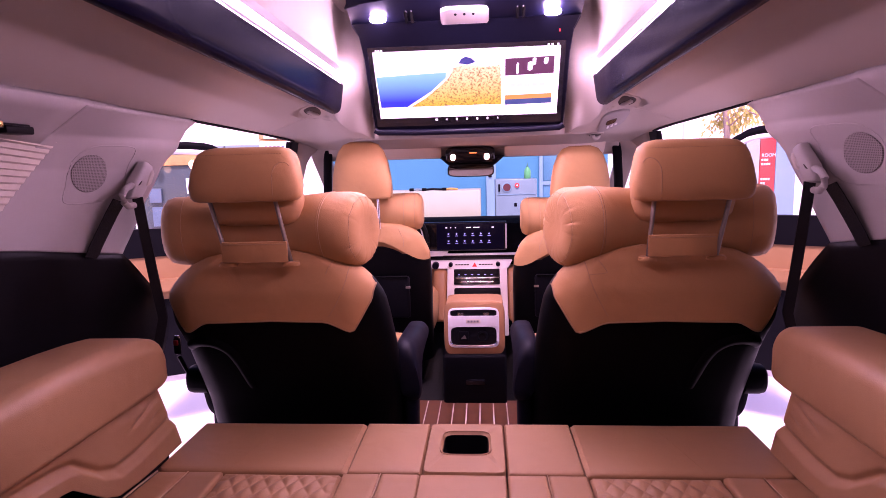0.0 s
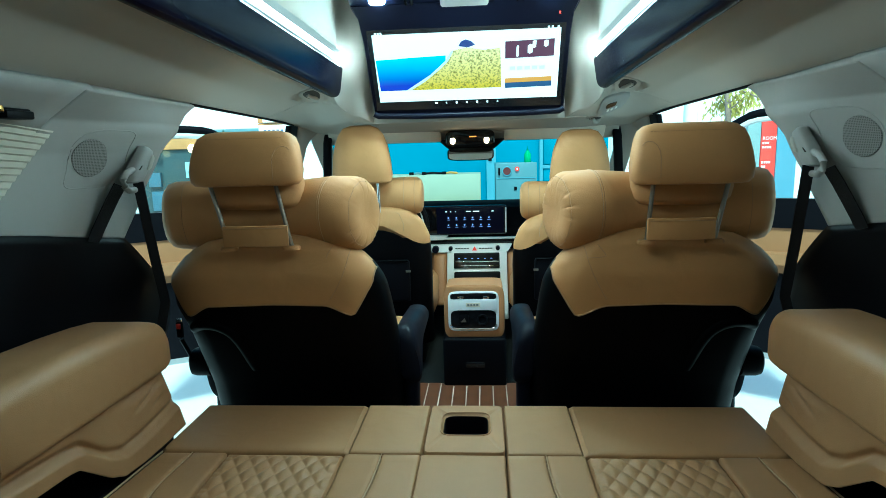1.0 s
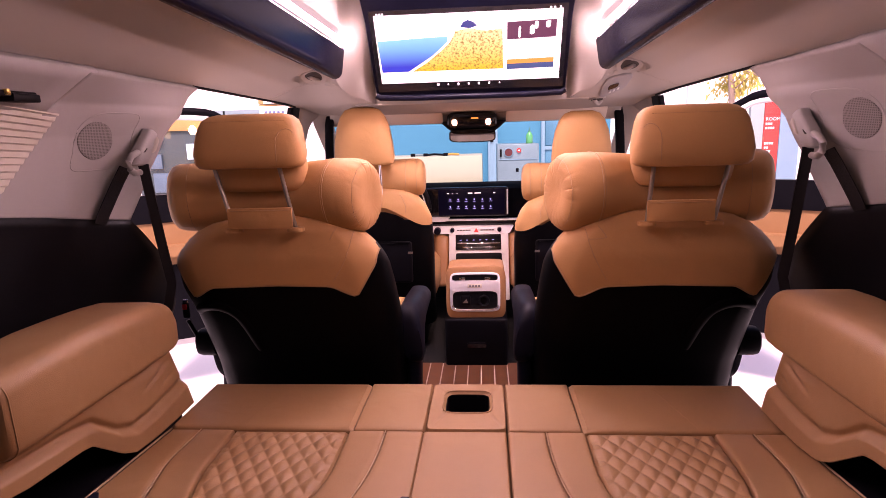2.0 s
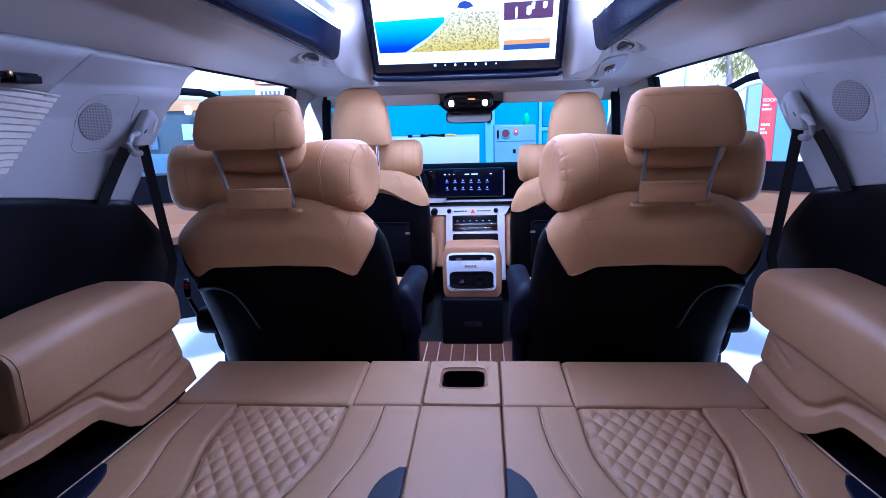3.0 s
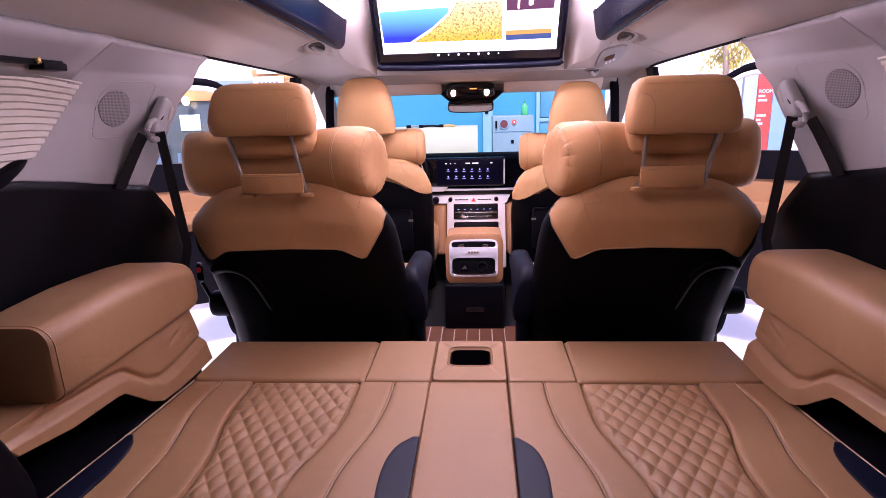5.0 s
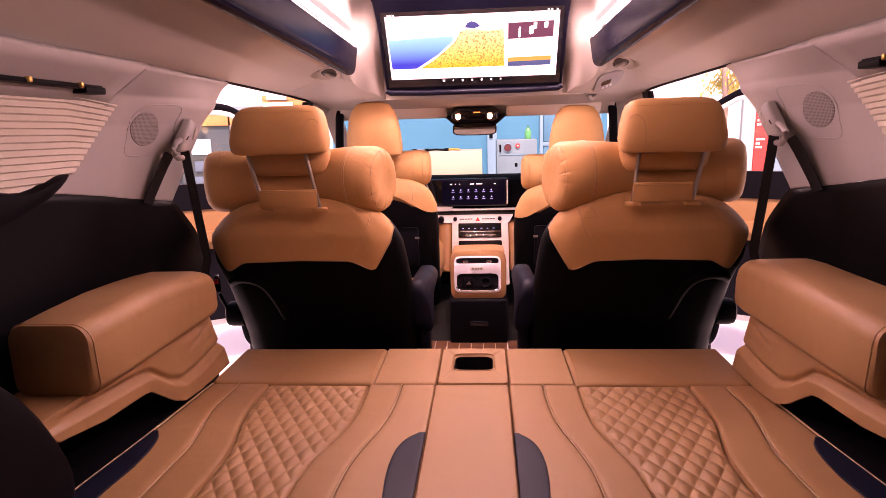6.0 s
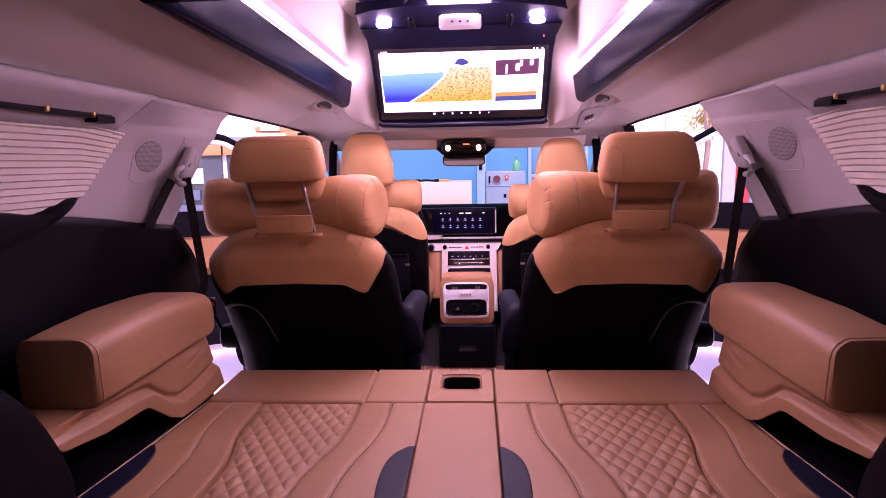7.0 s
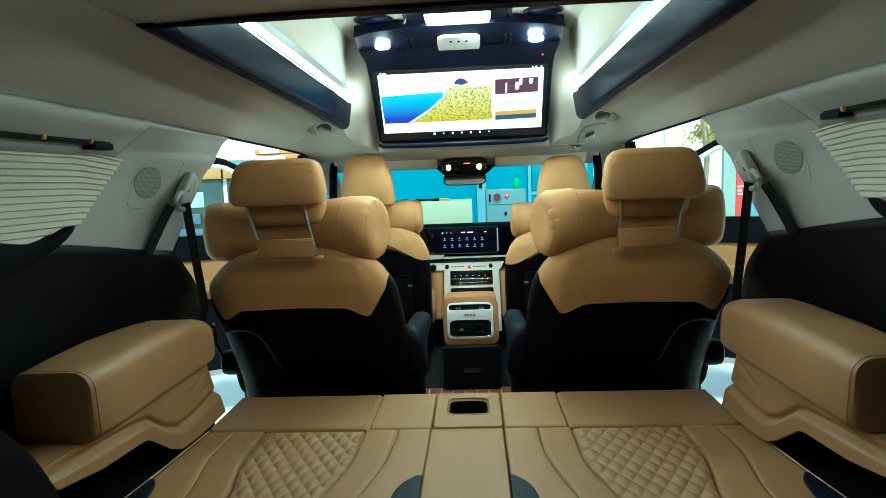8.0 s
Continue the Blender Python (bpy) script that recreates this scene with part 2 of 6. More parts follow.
def roof_z(x, y):
    """Height of the headliner."""
    ax = abs(x)
    side = 1.192 + 0.018 * max(-1.0, min(1.0, (2.4 - y) / 1.2)) - 0.068 * ease(0.44, 0.80, ax) - 0.02 * ease(0.62, 0.80, ax)
    side += 0.012 * ease(0.545, 0.50, ax) * ease(1.0, 1.12, y)
    r2 = ((ax - 0.548) / 0.066) ** 2 + ((y - 2.50) / 0.11) ** 2
    side += 0.020 * ease(1.0, 0.78, r2) * ease(2.64, 2.48, y)
    front = 1.087 - 0.035 * ease(2.7, 3.3, y) + 0.016 * ease(0.45, 0.78, ax)
    return side + (front - side) * ease(2.42 + 0.20 * ease(0.45, 0.7, ax), 2.74 + 0.26 * ease(0.45, 0.7, ax), y)


def belt_z(y):
    """Height of the line between the black lower and the pale upper lining."""
    return along([(-0.4, 0.862), (1.2, 0.853), (1.4, 0.834), (1.55, 0.812), (1.77, 0.773), (1.80, 0.768)], y)


def pillar_front(z):
    """Where the lining ends at the sliding door's opening."""
    return along([(0.0, 1.84), (0.30, 1.86), (0.38, 1.90), (0.44, 1.97), (0.49, 2.005), (0.55, 1.99), (0.62, 1.915), (0.70, 1.822), (0.77, 1.757), (0.9, 1.815), (0.97, 1.862), (1.006, 1.888), (1.03, 1.92), (1.05, 1.947), (1.08, 1.98), (1.106, 2.025), (1.2, 2.05)], z)


tagged(part("floor", rbox(-0.86, 0.86, 0.05, 3.75, -0.06, -0.005, 0.004), CARPET), "dark carpeted van floor", "floor", kind="structure")

for sgn, side in ((-1, "left"), (1, "right")):
    # black lower lining, from the floor to the belt line
    def lower_at(u, v):
        y = -0.4 + u * (pillar_front(v * 0.768) + 0.4)
        z = v * belt_z(y)
        return Vector((sgn * wall_x(y, z), y, z))

    lower = part("wall_lower_" + side, sheet(bmesh.new(), lower_at, 60, 40), LINING_BLACK)
    thicken(lower, 0.02, (sgn, 0, 0))
    tagged(lower, "black grained plastic lower side lining", "wall", kind="structure")

    # pale upper lining with the quarter window's opening behind the blind
    def upper(u, v):
        zz = 0.77 + v * (1.107 - 0.77)
        y0 = along([(0.77, 1.32), (0.86, 1.40), (1.04, 1.555), (1.107, 1.58)], zz)
        y = y0 + u * (pillar_front(zz) - y0)
        zb = belt_z(y) + 0.0004
        z = zb + v * (1.107 - zb)
        return Vector((sgn * wall_x(y, z), y, z))

    pil = part("wall_pillar_" + side, sheet(bmesh.new(), upper, 40, 72), TRIM)
    thicken(pil, 0.02, (sgn, 0, 0))
    tagged(pil, "pale grey plastic pillar trim with a moulded speaker field", "wall", kind="structure")

    # strip over the quarter window, and the lining behind it
    over = part("trim_window_top_" + side, sheet(bmesh.new(), lambda u, v: Vector((sgn * (wall_x(0.5, 1.030 + v * 0.080) + 0.0008), -0.4 + u * 2.0, 1.030 + v * 0.080)), 20, 4), TRIM)
    thicken(over, 0.015, (sgn, 0, 0))
    tagged(over, "pale fabric strip above the quarter window", "trim", kind="structure")
    back = part("wall_rear_" + side, sheet(bmesh.new(), lambda u, v: Vector((sgn * wall_x(0, 0.793 + v * 0.264), -0.4 + u * 0.75, 0.793 + v * 0.264)), 6, 6), TRIM)
    thicken(back, 0.02, (sgn, 0, 0))
    tagged(back, "pale grey rear pillar trim", "wall", kind="structure")

# headliner: two side strips, a rear field and the front field, one mesh with the raised well open in the middle
WELL_Y0, WELL_TOP = 1.07, 1.555
bm = bmesh.new()
for sgn in (-1, 1):
    sheet(bm, lambda u, v: Vector((sgn * (0.484 + u * (0.775 - 0.484)), -0.4 + v * 3.0, roof_z(0.484 + u * (0.775 - 0.484), -0.4 + v * 3.0))), 36, 150)


def rear_edge(x):
    """Where the rear headliner ends at the roof well, bowed a little."""
    return 1.068 + 0.034 * (x / 0.474) ** 2


sheet(bm, lambda u, v: Vector((-0.484 + u * 0.968, -0.4 + v * (rear_edge(-0.484 + u * 0.968) + 0.4), roof_z(0.484, -0.4 + v * 1.42))), 32, 24)


def front_field(u, v):
    x = -0.775 + u * 1.55
    y0 = along([(0.374, 2.735), (0.384, 2.698), (0.41, 2.653), (0.438, 2.637), (0.458, 2.617), (0.472, 2.587), (0.478, 2.57), (0.49, 2.57)], abs(x))
    y0 += 0.003
    y = y0 + v * (3.32 - y0)
    return Vector((x, y, roof_z(x, y)))


sheet(bm, front_field, 248, 40)
ceiling = part("ceiling", bm, LINER)
thicken(ceiling, 0.004, (0, 0, 1))
tagged(ceiling, "pale woven fabric headliner", "ceiling", kind="structure")

# raised roof well
bm = bmesh.new()
prof = [(-0.463, 1.225), (-0.463, 1.46), (-0.45, 1.535), (-0.42, WELL_TOP), (0.42, WELL_TOP), (0.45, 1.535), (0.463, 1.46), (0.463, 1.225)]
loft(bm, [[Vector((x, y, z)) for x, z in prof] for y in (WELL_Y0 + 0.002, 2.2, 2.55)], closed=False, caps=False)
# the front corners close in like columns beside the screen
loft(bm, [[Vector((x * k if z > 1.23 else math.copysign(xb, x), y, z if z > 1.23 else roof_z(xb, y) - 0.002)) for x, z in prof] for y, k, xb in ((2.55, 1.0, 0.4775), (2.59, 0.992, 0.472), (2.62, 0.968, 0.458), (2.64, 0.925, 0.438), (2.655, 0.865, 0.410), (2.70, 0.815, 0.384), (2.736, 0.800, 0.374))], closed=False, caps=False)
bmesh.ops.remove_doubles(bm, verts=bm.verts, dist=0.0005)
well = part("ceiling_well", bm, LINER)
thicken(well, 0.01, (0, 0, 1))
tagged(well, "raised pale roof well above the rear cabin", "ceiling", kind="structure")
wf = part("ceiling_well_front", rbox(-0.46, 0.46, 2.7365, 2.75, 1.08, 1.57, 0.003), LINER)
tagged(wf, "pale front wall of the roof well", "ceiling", kind="structure")
wb = part("ceiling_well_back", rbox(-0.47, 0.47, 1.070, 1.090, 1.225, 1.57, 0.003), LINER)
tagged(wb, "pale rear wall of the roof well", "ceiling", kind="structure")

# outer roof skin
PAINT = mat("white_car_paint", (0.75, 0.76, 0.77), 0.25, var=0.03, bump=0.0, coat=0.5)
skin = [(-0.86, 1.15), (-0.80, 1.215), (-0.62, 1.28), (-0.56, 1.58), (-0.3, 1.63), (0.3, 1.63), (0.56, 1.58), (0.62, 1.28), (0.80, 1.215), (0.86, 1.15)]
bm = bmesh.new()
loft(bm, [[Vector((x, y, 1.10 + (z - 1.10) * k)) for x, z in skin] for y, k in ((-0.47, 0.2), (-0.44, 0.95), (0.5, 1.0), (2.8, 1.0), (3.2, 0.55), (3.36, 0.04))], closed=False, caps=False)
rf = part("roof_skin", bm, PAINT)
thicken(rf, 0.004, (0, 0, 1))
tagged(rf, "white painted raised van roof", "roof", kind="structure")

# unseen tailgate with its window, added to close the rear and limit daylight
for nm, b_ in (("lower", (-0.89, 0.89, 0.0, 0.72)), ("upper", (-0.89, 0.89, 1.02, 1.22)), ("left", (-0.89, -0.76, 0.72, 1.02)), ("right", (0.76, 0.89, 0.72, 1.02))):
    tagged(part("wall_tailgate_" + nm, rbox(b_[0], b_[1], -0.45, -0.41, b_[2], b_[3], 0.003), BLACK if nm == "lower" else TRIM), "plain unseen tailgate lining that holds back daylight", "wall", kind="structure")
tg = part("window_tailgate", rbox(-0.76, 0.76, -0.435, -0.43, 0.72, 1.02, 0.0), REAR_GLASS)
tagged(tg, "unseen tailgate pane, tinted to dim daylight from behind", "window", kind="structure")

bar = thing("roof_trim_bar", (0, 1.09, 1.18), "black satin cross bar at the rear of the roof well", "trim bar")
bar_xs = [-0.472 + 0.944 * i / 24 for i in range(25)]
part("bar", loft(bmesh.new(), [[Vector((x, y, z)) for y, z in ((rear_edge(x), 1.2030), (y1 - 0.003, 1.2015), (y1, 1.205), (y1, 1.245), (rear_edge(x), 1.245))] for x, y1 in ((x, rear_edge(x) + 0.004 + 0.024 * (1 - (x / 0.474) ** 2)) for x in bar_xs)]), BAR, bar)
part("lip", tube(bmesh.new(), [(x, rear_edge(x) - 0.001, 1.2035) for x in bar_xs], 0.0022, 6), BLACK, bar, "thin black sealing lip")

# side light bars: a black satin moulding with a glowing strip behind its lip
for sgn in (-1, 1):
    lb = thing("light_bar", (sgn * 0.46, 1.8, 1.17), "long black satin roof moulding with a glowing strip", "light bar", "roof light bars")
    def rise(y, z=1.3):
        """The moulding's upper edge and the strip climb a little towards the rear."""
        return 0.0155 * (2.55 - y) / 1.05 * min(1.0, max(0.0, (z - 1.188) / 0.08))

    def rail(pts):
        """A rail of the section pts that follows the moulding's upper edge."""
        return loft(bmesh.new(), [[Vector((sgn * x, y, z + rise(y))) for x, z in pts] for y in (1.10, 1.5, 2.0, 2.552)])

    prof = [(0.506, 1.200), (0.504, 1.177), (0.494, 1.170), (0.483, 1.169), (0.473, 1.172), (0.4655, 1.178), (0.4605, 1.186), (0.4575, 1.196), (0.4555, 1.208), (0.4515, 1.235), (0.447, 1.262), (0.446, 1.270), (0.449, 1.274), (0.480, 1.274), (0.506, 1.25)]
    part("moulding", loft(bmesh.new(), [[Vector((sgn * (0.446 + (x - 0.446) * (1 - 0.30 * (2.55 - y) / 1.45)), y, z + 0.029 * (2.55 - y) / 1.4 * (1.285 - z) / 0.115 + rise(y, z))) for x, z in prof] for y in (1.092, 1.4, 1.8, 2.2, 2.54)]), BAR, lb)
    part("groove", rail(((0.449, 1.2752), (0.456, 1.2752), (0.456, 1.2785), (0.449, 1.2785))), CHROME, lb, smooth=False)
    part("strip_carrier", rail(((0.4615, 1.279), (0.4615, 1.331), (0.452, 1.331), (0.452, 1.328), (0.459, 1.279))), BAR, lb, smooth=False)
    part("light_strip", rail(((0.4572, 1.2905), (0.4545, 1.3080), (0.4520, 1.3075), (0.4547, 1.2905))), LED, lb, "glowing strip of coloured light", smooth=False)
    for za, xa, zb, xb in ((1.2835, 0.4585, 1.2900, 0.4573), (1.3085, 0.4544, 1.3300, 0.4505)):
        part("diffuser", rail(((xa, za), (xb, zb), (xb - 0.002, zb), (xa - 0.002, za))), LED_RIM, lb, "dimmer edge of the glowing strip", smooth=False)
    part("strip_end", rbox(sgn * 0.444, sgn * 0.4575, 2.5535, 2.561, 1.284, 1.330, 0.003), LED_END, lb, "glowing end of the strip")
    part("end_cap", prism(bmesh.new(), [(sgn * x, 2.54, z) for x, z in prof], (0, 0.012, 0)), BAR, lb, smooth=False)

# ---- roof monitor ----
mon = thing("roof_monitor", (0, 2.6, 1.1), "large flip-down roof screen in a black frame, switched on", "monitor")


def face(x, s, lift=0.0):
    """A point of the tilted screen plane: s from its lower (0) to its upper edge (1)."""
    y, z = 2.675 - 0.135 * s, 1.1445 + 0.237 * s
    n = Vector((0, -0.237, -0.135)).normalized()
    return Vector((x, y, z)) + n * lift


def plate(x0, x1, s0, s1, lift, depth=0.002):
    return prism(bmesh.new(), [face(x0, s0, lift), face(x1, s0, lift), face(x1, s1, lift), face(x0, s1, lift)], (0, depth, depth * 0.57))


bm = bmesh.new()
rim = [(-0.352, -0.17), (-0.360, -0.13), (-0.363, 0.3), (-0.365, 0.9), (-0.373, 1.2), (-0.392, 1.36), (0.392, 1.36), (0.373, 1.2), (0.365, 0.9), (0.363, 0.3), (0.360, -0.13), (0.352, -0.17)]
loft(bm, [[face(x * k, s, l) for x, s in rim] for l, k in ((-0.05, 0.97), (-0.02, 1.0), (0.004, 1.0), (0.012, 0.99))])
part("frame", bm, MON_BLACK, mon)
bm = bmesh.new()
tube(bm, [face(-0.36, -0.10, 0.012), face(-0.345, -0.135, 0.014), face(-0.2, -0.15, 0.015), face(0.2, -0.15, 0.015), face(0.345, -0.135, 0.014), face(0.36, -0.10, 0.012)], 0.012, 12)
part("lower_edge", bm, BLUEBLACK, mon)
part("bezel", plate(-0.348, 0.348, -0.05, 1.06, 0.014), PIANO, mon)
SCREEN_WHITE = glow("screen_white", (0.95, 0.97, 1.0), 1.35)
SEA = picture("screen_sea", (0.004, 0.03, 0.52), (0.10, 0.62, 0.90), 1.21, 1.305, strength=1.08)
SHALLOW = picture("screen_shallow", (0.02, 0.25, 0.75), (0.12, 0.62, 0.88), 1.24, 1.31, strength=1.08)
ISLAND = glow("screen_island", (0.01, 0.03, 0.22), 1.0)
HILL = picture("screen_hill", (0.72, 0.50, 0.03), (1.0, 0.86, 0.45), 1.20, 1.34, (0.22, 0.17, 0.02), 1.08)
disp = part("display", plate(-0.331, 0.331, 0.075, 1, 0.016), SCREEN_WHITE, mon, "bright display with a coast picture and two tiles")


def flat(pts, lift, m, name, smoothing=False):
    """A thin patch of the picture on the display; pts in 0..1 across and up."""
    part(name, prism(bmesh.new(), [face(-0.331 + 0.662 * u, s, lift) for u, s in pts], (0, 0.0006, 0.0004)), m, disp, smooth=False)


flat([(0.005, 0.67), (0.39, 0.70), (0.385, 0.62), (0.30, 0.45), (0.16, 0.24), (0.012, 0.24)], 0.0172, SEA, "sea_image")
flat([(0.14, 0.685), (0.39, 0.705), (0.388, 0.62), (0.30, 0.47), (0.22, 0.52)], 0.0178, SHALLOW, "shallow_water_image")
flat([(0.16, 0.24), (0.30, 0.45), (0.385, 0.63), (0.42, 0.76), (0.50, 0.80), (0.60, 0.76), (0.685, 0.78), (0.69, 0.24)], 0.0180, HILL, "coast_image")
flat([(0.16, 0.24), (0.30, 0.45), (0.385, 0.63), (0.42, 0.76), (0.432, 0.755), (0.402, 0.625), (0.345, 0.50), (0.322, 0.46), (0.270, 0.36), (0.185, 0.24)], 0.0183, glow("screen_foam", (0.72, 0.80, 0.80), 1.1), "foam_image")
flat([(0.46, 0.82), (0.475, 0.88), (0.50, 0.905), (0.53, 0.88), (0.55, 0.83), (0.51, 0.80)], 0.0186, ISLAND, "island_image")
TILE_A = glow("screen_tile_dark", (0.10, 0.015, 0.06), 0.9)
TILE_B = glow("screen_tile_blue", (0.03, 0.08, 0.22), 1.0)
TILE_C = glow("screen_tile_amber", (0.8, 0.35, 0.06), 1.0)
flat([(0.71, 0.63), (0.71, 0.855), (0.97, 0.87), (0.97, 0.645)], 0.0172, TILE_A, "app_tile")
flat([(0.71, 0.225), (0.71, 0.36), (0.965, 0.37), (0.965, 0.235)], 0.0172, TILE_B, "app_tile")
flat([(0.71, 0.30), (0.71, 0.36), (0.965, 0.37), (0.965, 0.31)], 0.0176, TILE_C, "app_tile_band")
for i, (u, s, w, h) in enumerate(((0.83, 0.70, 0.025, 0.10), (0.855, 0.77, 0.018, 0.08), (0.77, 0.66, 0.012, 0.13), (0.915, 0.78, 0.022, 0.07))):
    flat([(u, s), (u + w * 0.4, s - 0.015), (u + w, s), (u + w * 1.1, s + h), (u + w * 0.5, s + h * 1.1), (u, s + h * 0.9)], 0.0178, SCREEN_WHITE, "tile_mark")
for i in range(5):
    flat([(0.735 + 0.04 * i, 0.47), (0.735 + 0.04 * i, 0.52), (0.765 + 0.04 * i, 0.522), (0.765 + 0.04 * i, 0.472)], 0.0172, glow("screen_grey", (0.7, 0.66, 0.66), 1.2), "text_bar")
for i, (sides, turn, wide) in enumerate(((4, 0.785, 1.5), (3, 3.142, 0.9), (12, 0, 0.9), (4, 0.785, 1.0), (12, 0, 0.9), (6, 0, 0.9), (3, -0.524, 0.9))):
    flat([(0.322 + 0.058 * i + 0.0068 * wide * math.cos(turn + 2 * math.pi * k / sides), 0.040 + 0.019 * math.sin(turn + 2 * math.pi * k / sides)) for k in range(sides)], 0.0172, SCREEN_WHITE, "icon")
for u in (0.015, 0.03, 0.045, 0.93, 0.95, 0.98):
    flat([(u, 1.0), (u, 1.03), (u + 0.01, 1.03), (u + 0.01, 1.0)], 0.0172, SCREEN_WHITE, "status_mark")
flat([(0.985, 1.17), (0.985, 1.20), (0.993, 1.20), (0.993, 1.17)], 0.0125, glow("red_diode", (1, 0.05, 0.03), 3.0), "standby_diode")

# housing above the screen
hou = thing("monitor_housing", (0, 2.45, 1.45), "black satin roof console above the screen with lamps and vents", "roof console")
bm = bmesh.new()
lo = [Vector((x, 2.50, 1.458)) for x in (-0.393, -0.19, 0.19, 0.393)]
top = [Vector((-0.40, 2.445, 1.512)), Vector((-0.20, 2.40, 1.520)), Vector((0.20, 2.40, 1.520)), Vector((0.40, 2.445, 1.512))]
up = [Vector((-0.40, 2.455, 1.55)), Vector((-0.20, 2.405, 1.55)), Vector((0.20, 2.405, 1.55)), Vector((0.40, 2.455, 1.55))]
bk = [Vector((x, 2.66, 1.55)) for x in (-0.40, -0.2, 0.2, 0.40)]
bl = [Vector((x, 2.66, 1.40)) for x in (-0.365, -0.2, 0.2, 0.365)]
loft(bm, [bl, lo, top, up, bk], closed=False, caps=False)
part("shell", bm, BLUEBLACK, hou)
for sx in (-1, 1):
    for k, dz in ((0, 0.0), (1, 0.010)):
        part("edge_lip", tube(bmesh.new(), [(sx * 0.404, 2.448 + 0.012 * k, 1.506 + dz), (sx * 0.33, 2.436 + 0.012 * k, 1.517 + dz), (sx * 0.25, 2.424 + 0.012 * k, 1.526 + dz), (sx * 0.210, 2.410 + 0.008 * k, 1.532 + dz * 0.7), (sx * (0.192 + 0.006 * k), 2.385, 1.538 + dz * 0.5), (sx * (0.186 + 0.008 * k), 2.345, 1.544), (sx * (0.186 + 0.008 * k), 2.29, 1.546)], 0.0045, 8), BLUEBLACK, hou, "polished edge lip")
part("top_plate", rbox(-0.184, 0.184, 2.25, 2.425, 1.538, 1.56, 0.006), BLUEBLACK, hou)
part("light_frame", rbox(-0.128, 0.128, 2.288, 2.408, 1.534, 1.545, 0.004), MON_BLACK, hou)
part("light_bar", rbox(-0.118, 0.118, 2.300, 2.400, 1.528, 1.54, 0.005), BAR_LAMP, hou, "bright white reading light bar")


def on_face(x, s):
    """A point on the sloping face of the housing."""
    return Vector((x, 2.50 - 0.10 * s, 1.455 + 0.062 * s))


for x in (-0.30, 0.29):
    c = on_face(x, 0.34) + Vector((0.005, -0.003, -0.005))
    part("lamp", loft(bmesh.new(), [oval(c + Vector((0, -0.002, -0.004)) * k, (0.028 * q, 0, 0), (0, -0.0125 * q, 0.008 * q), 2.6, 24) for k, q in ((0, 1), (0.8, 0.97), (1.2, 0.75))]), WHITE_LAMP, hou, "round white lamp, lit")
for sx in (-1, 1):
    for k in (0, 1):
        c = on_face(sx * (0.178 + 0.02 * k), 0.37) + Vector((0, -0.003, -0.005))
        part("vent_slot", loft(bmesh.new(), [oval(c, (0.006, 0, 0), (0, -0.024, 0.015), 4, 12), oval(c + Vector((0, -0.002, -0.003)), (0.005, 0, 0), (0, -0.022, 0.014), 4, 12)]), PIANO, hou)
c = on_face(0.0, 0.27)
ctl = part("switch_panel", loft(bmesh.new(), [oval(c + Vector((0, -0.006, -0.010)) * k, (0.082 * q, 0, 0), (0, -0.038 * q, 0.0235 * q), 6, 24) for k, q in ((0, 1.0), (0.7, 1.0), (1, 0.94))]), TRIM, hou, "pale switch panel")
for x in (-0.03, 0, 0.03):
    c2 = on_face(x, 0.44) + Vector((0, -0.0068, -0.0112))
    part("button", loft(bmesh.new(), [oval(c2, (0.005, 0, 0), (0, -0.004, 0.0025), 2, 10), oval(c2 + Vector((0, -0.001, -0.002)), (0.004, 0, 0), (0, -0.003, 0.002), 2, 10)]), BLACK, ctl)
for sx in (-1, 1):
    sp = thing("ceiling_speaker", (sx * 0.314, 2.385, 1.55), "oval black loudspeaker in the roof well", "speaker", "roof speakers")
    part("grille", loft(bmesh.new(), [oval((sx * 0.314, 2.385, 1.556), (0.068, 0, 0), (0, 0.052, 0), 2, 28), oval((sx * 0.314, 2.385, 1.545), (0.064, 0, 0), (0, 0.048, 0), 2, 28)]), BAR, sp)
    part("ring", tube(bmesh.new(), oval((sx * 0.314, 2.385, 1.549), (0.07, 0, 0), (0, 0.054, 0), 2, 29) + [oval((sx * 0.314, 2.385, 1.549), (0.07, 0, 0), (0, 0.054, 0), 2, 29)[0]], 0.004), BLUEBLACK, sp)

# ---- folded rear bench, made up as a bed ----
BED = 0.33


def quilt_h(x, y):
    """Plump stitched diamonds, longer than wide."""
    a, b = (x + y * 0.64) / 0.0188, (x - y * 0.64) / 0.0188
    return 0.0054 * (abs(math.sin(a * math.pi / 2)) * abs(math.sin(b * math.pi / 2))) ** 0.7


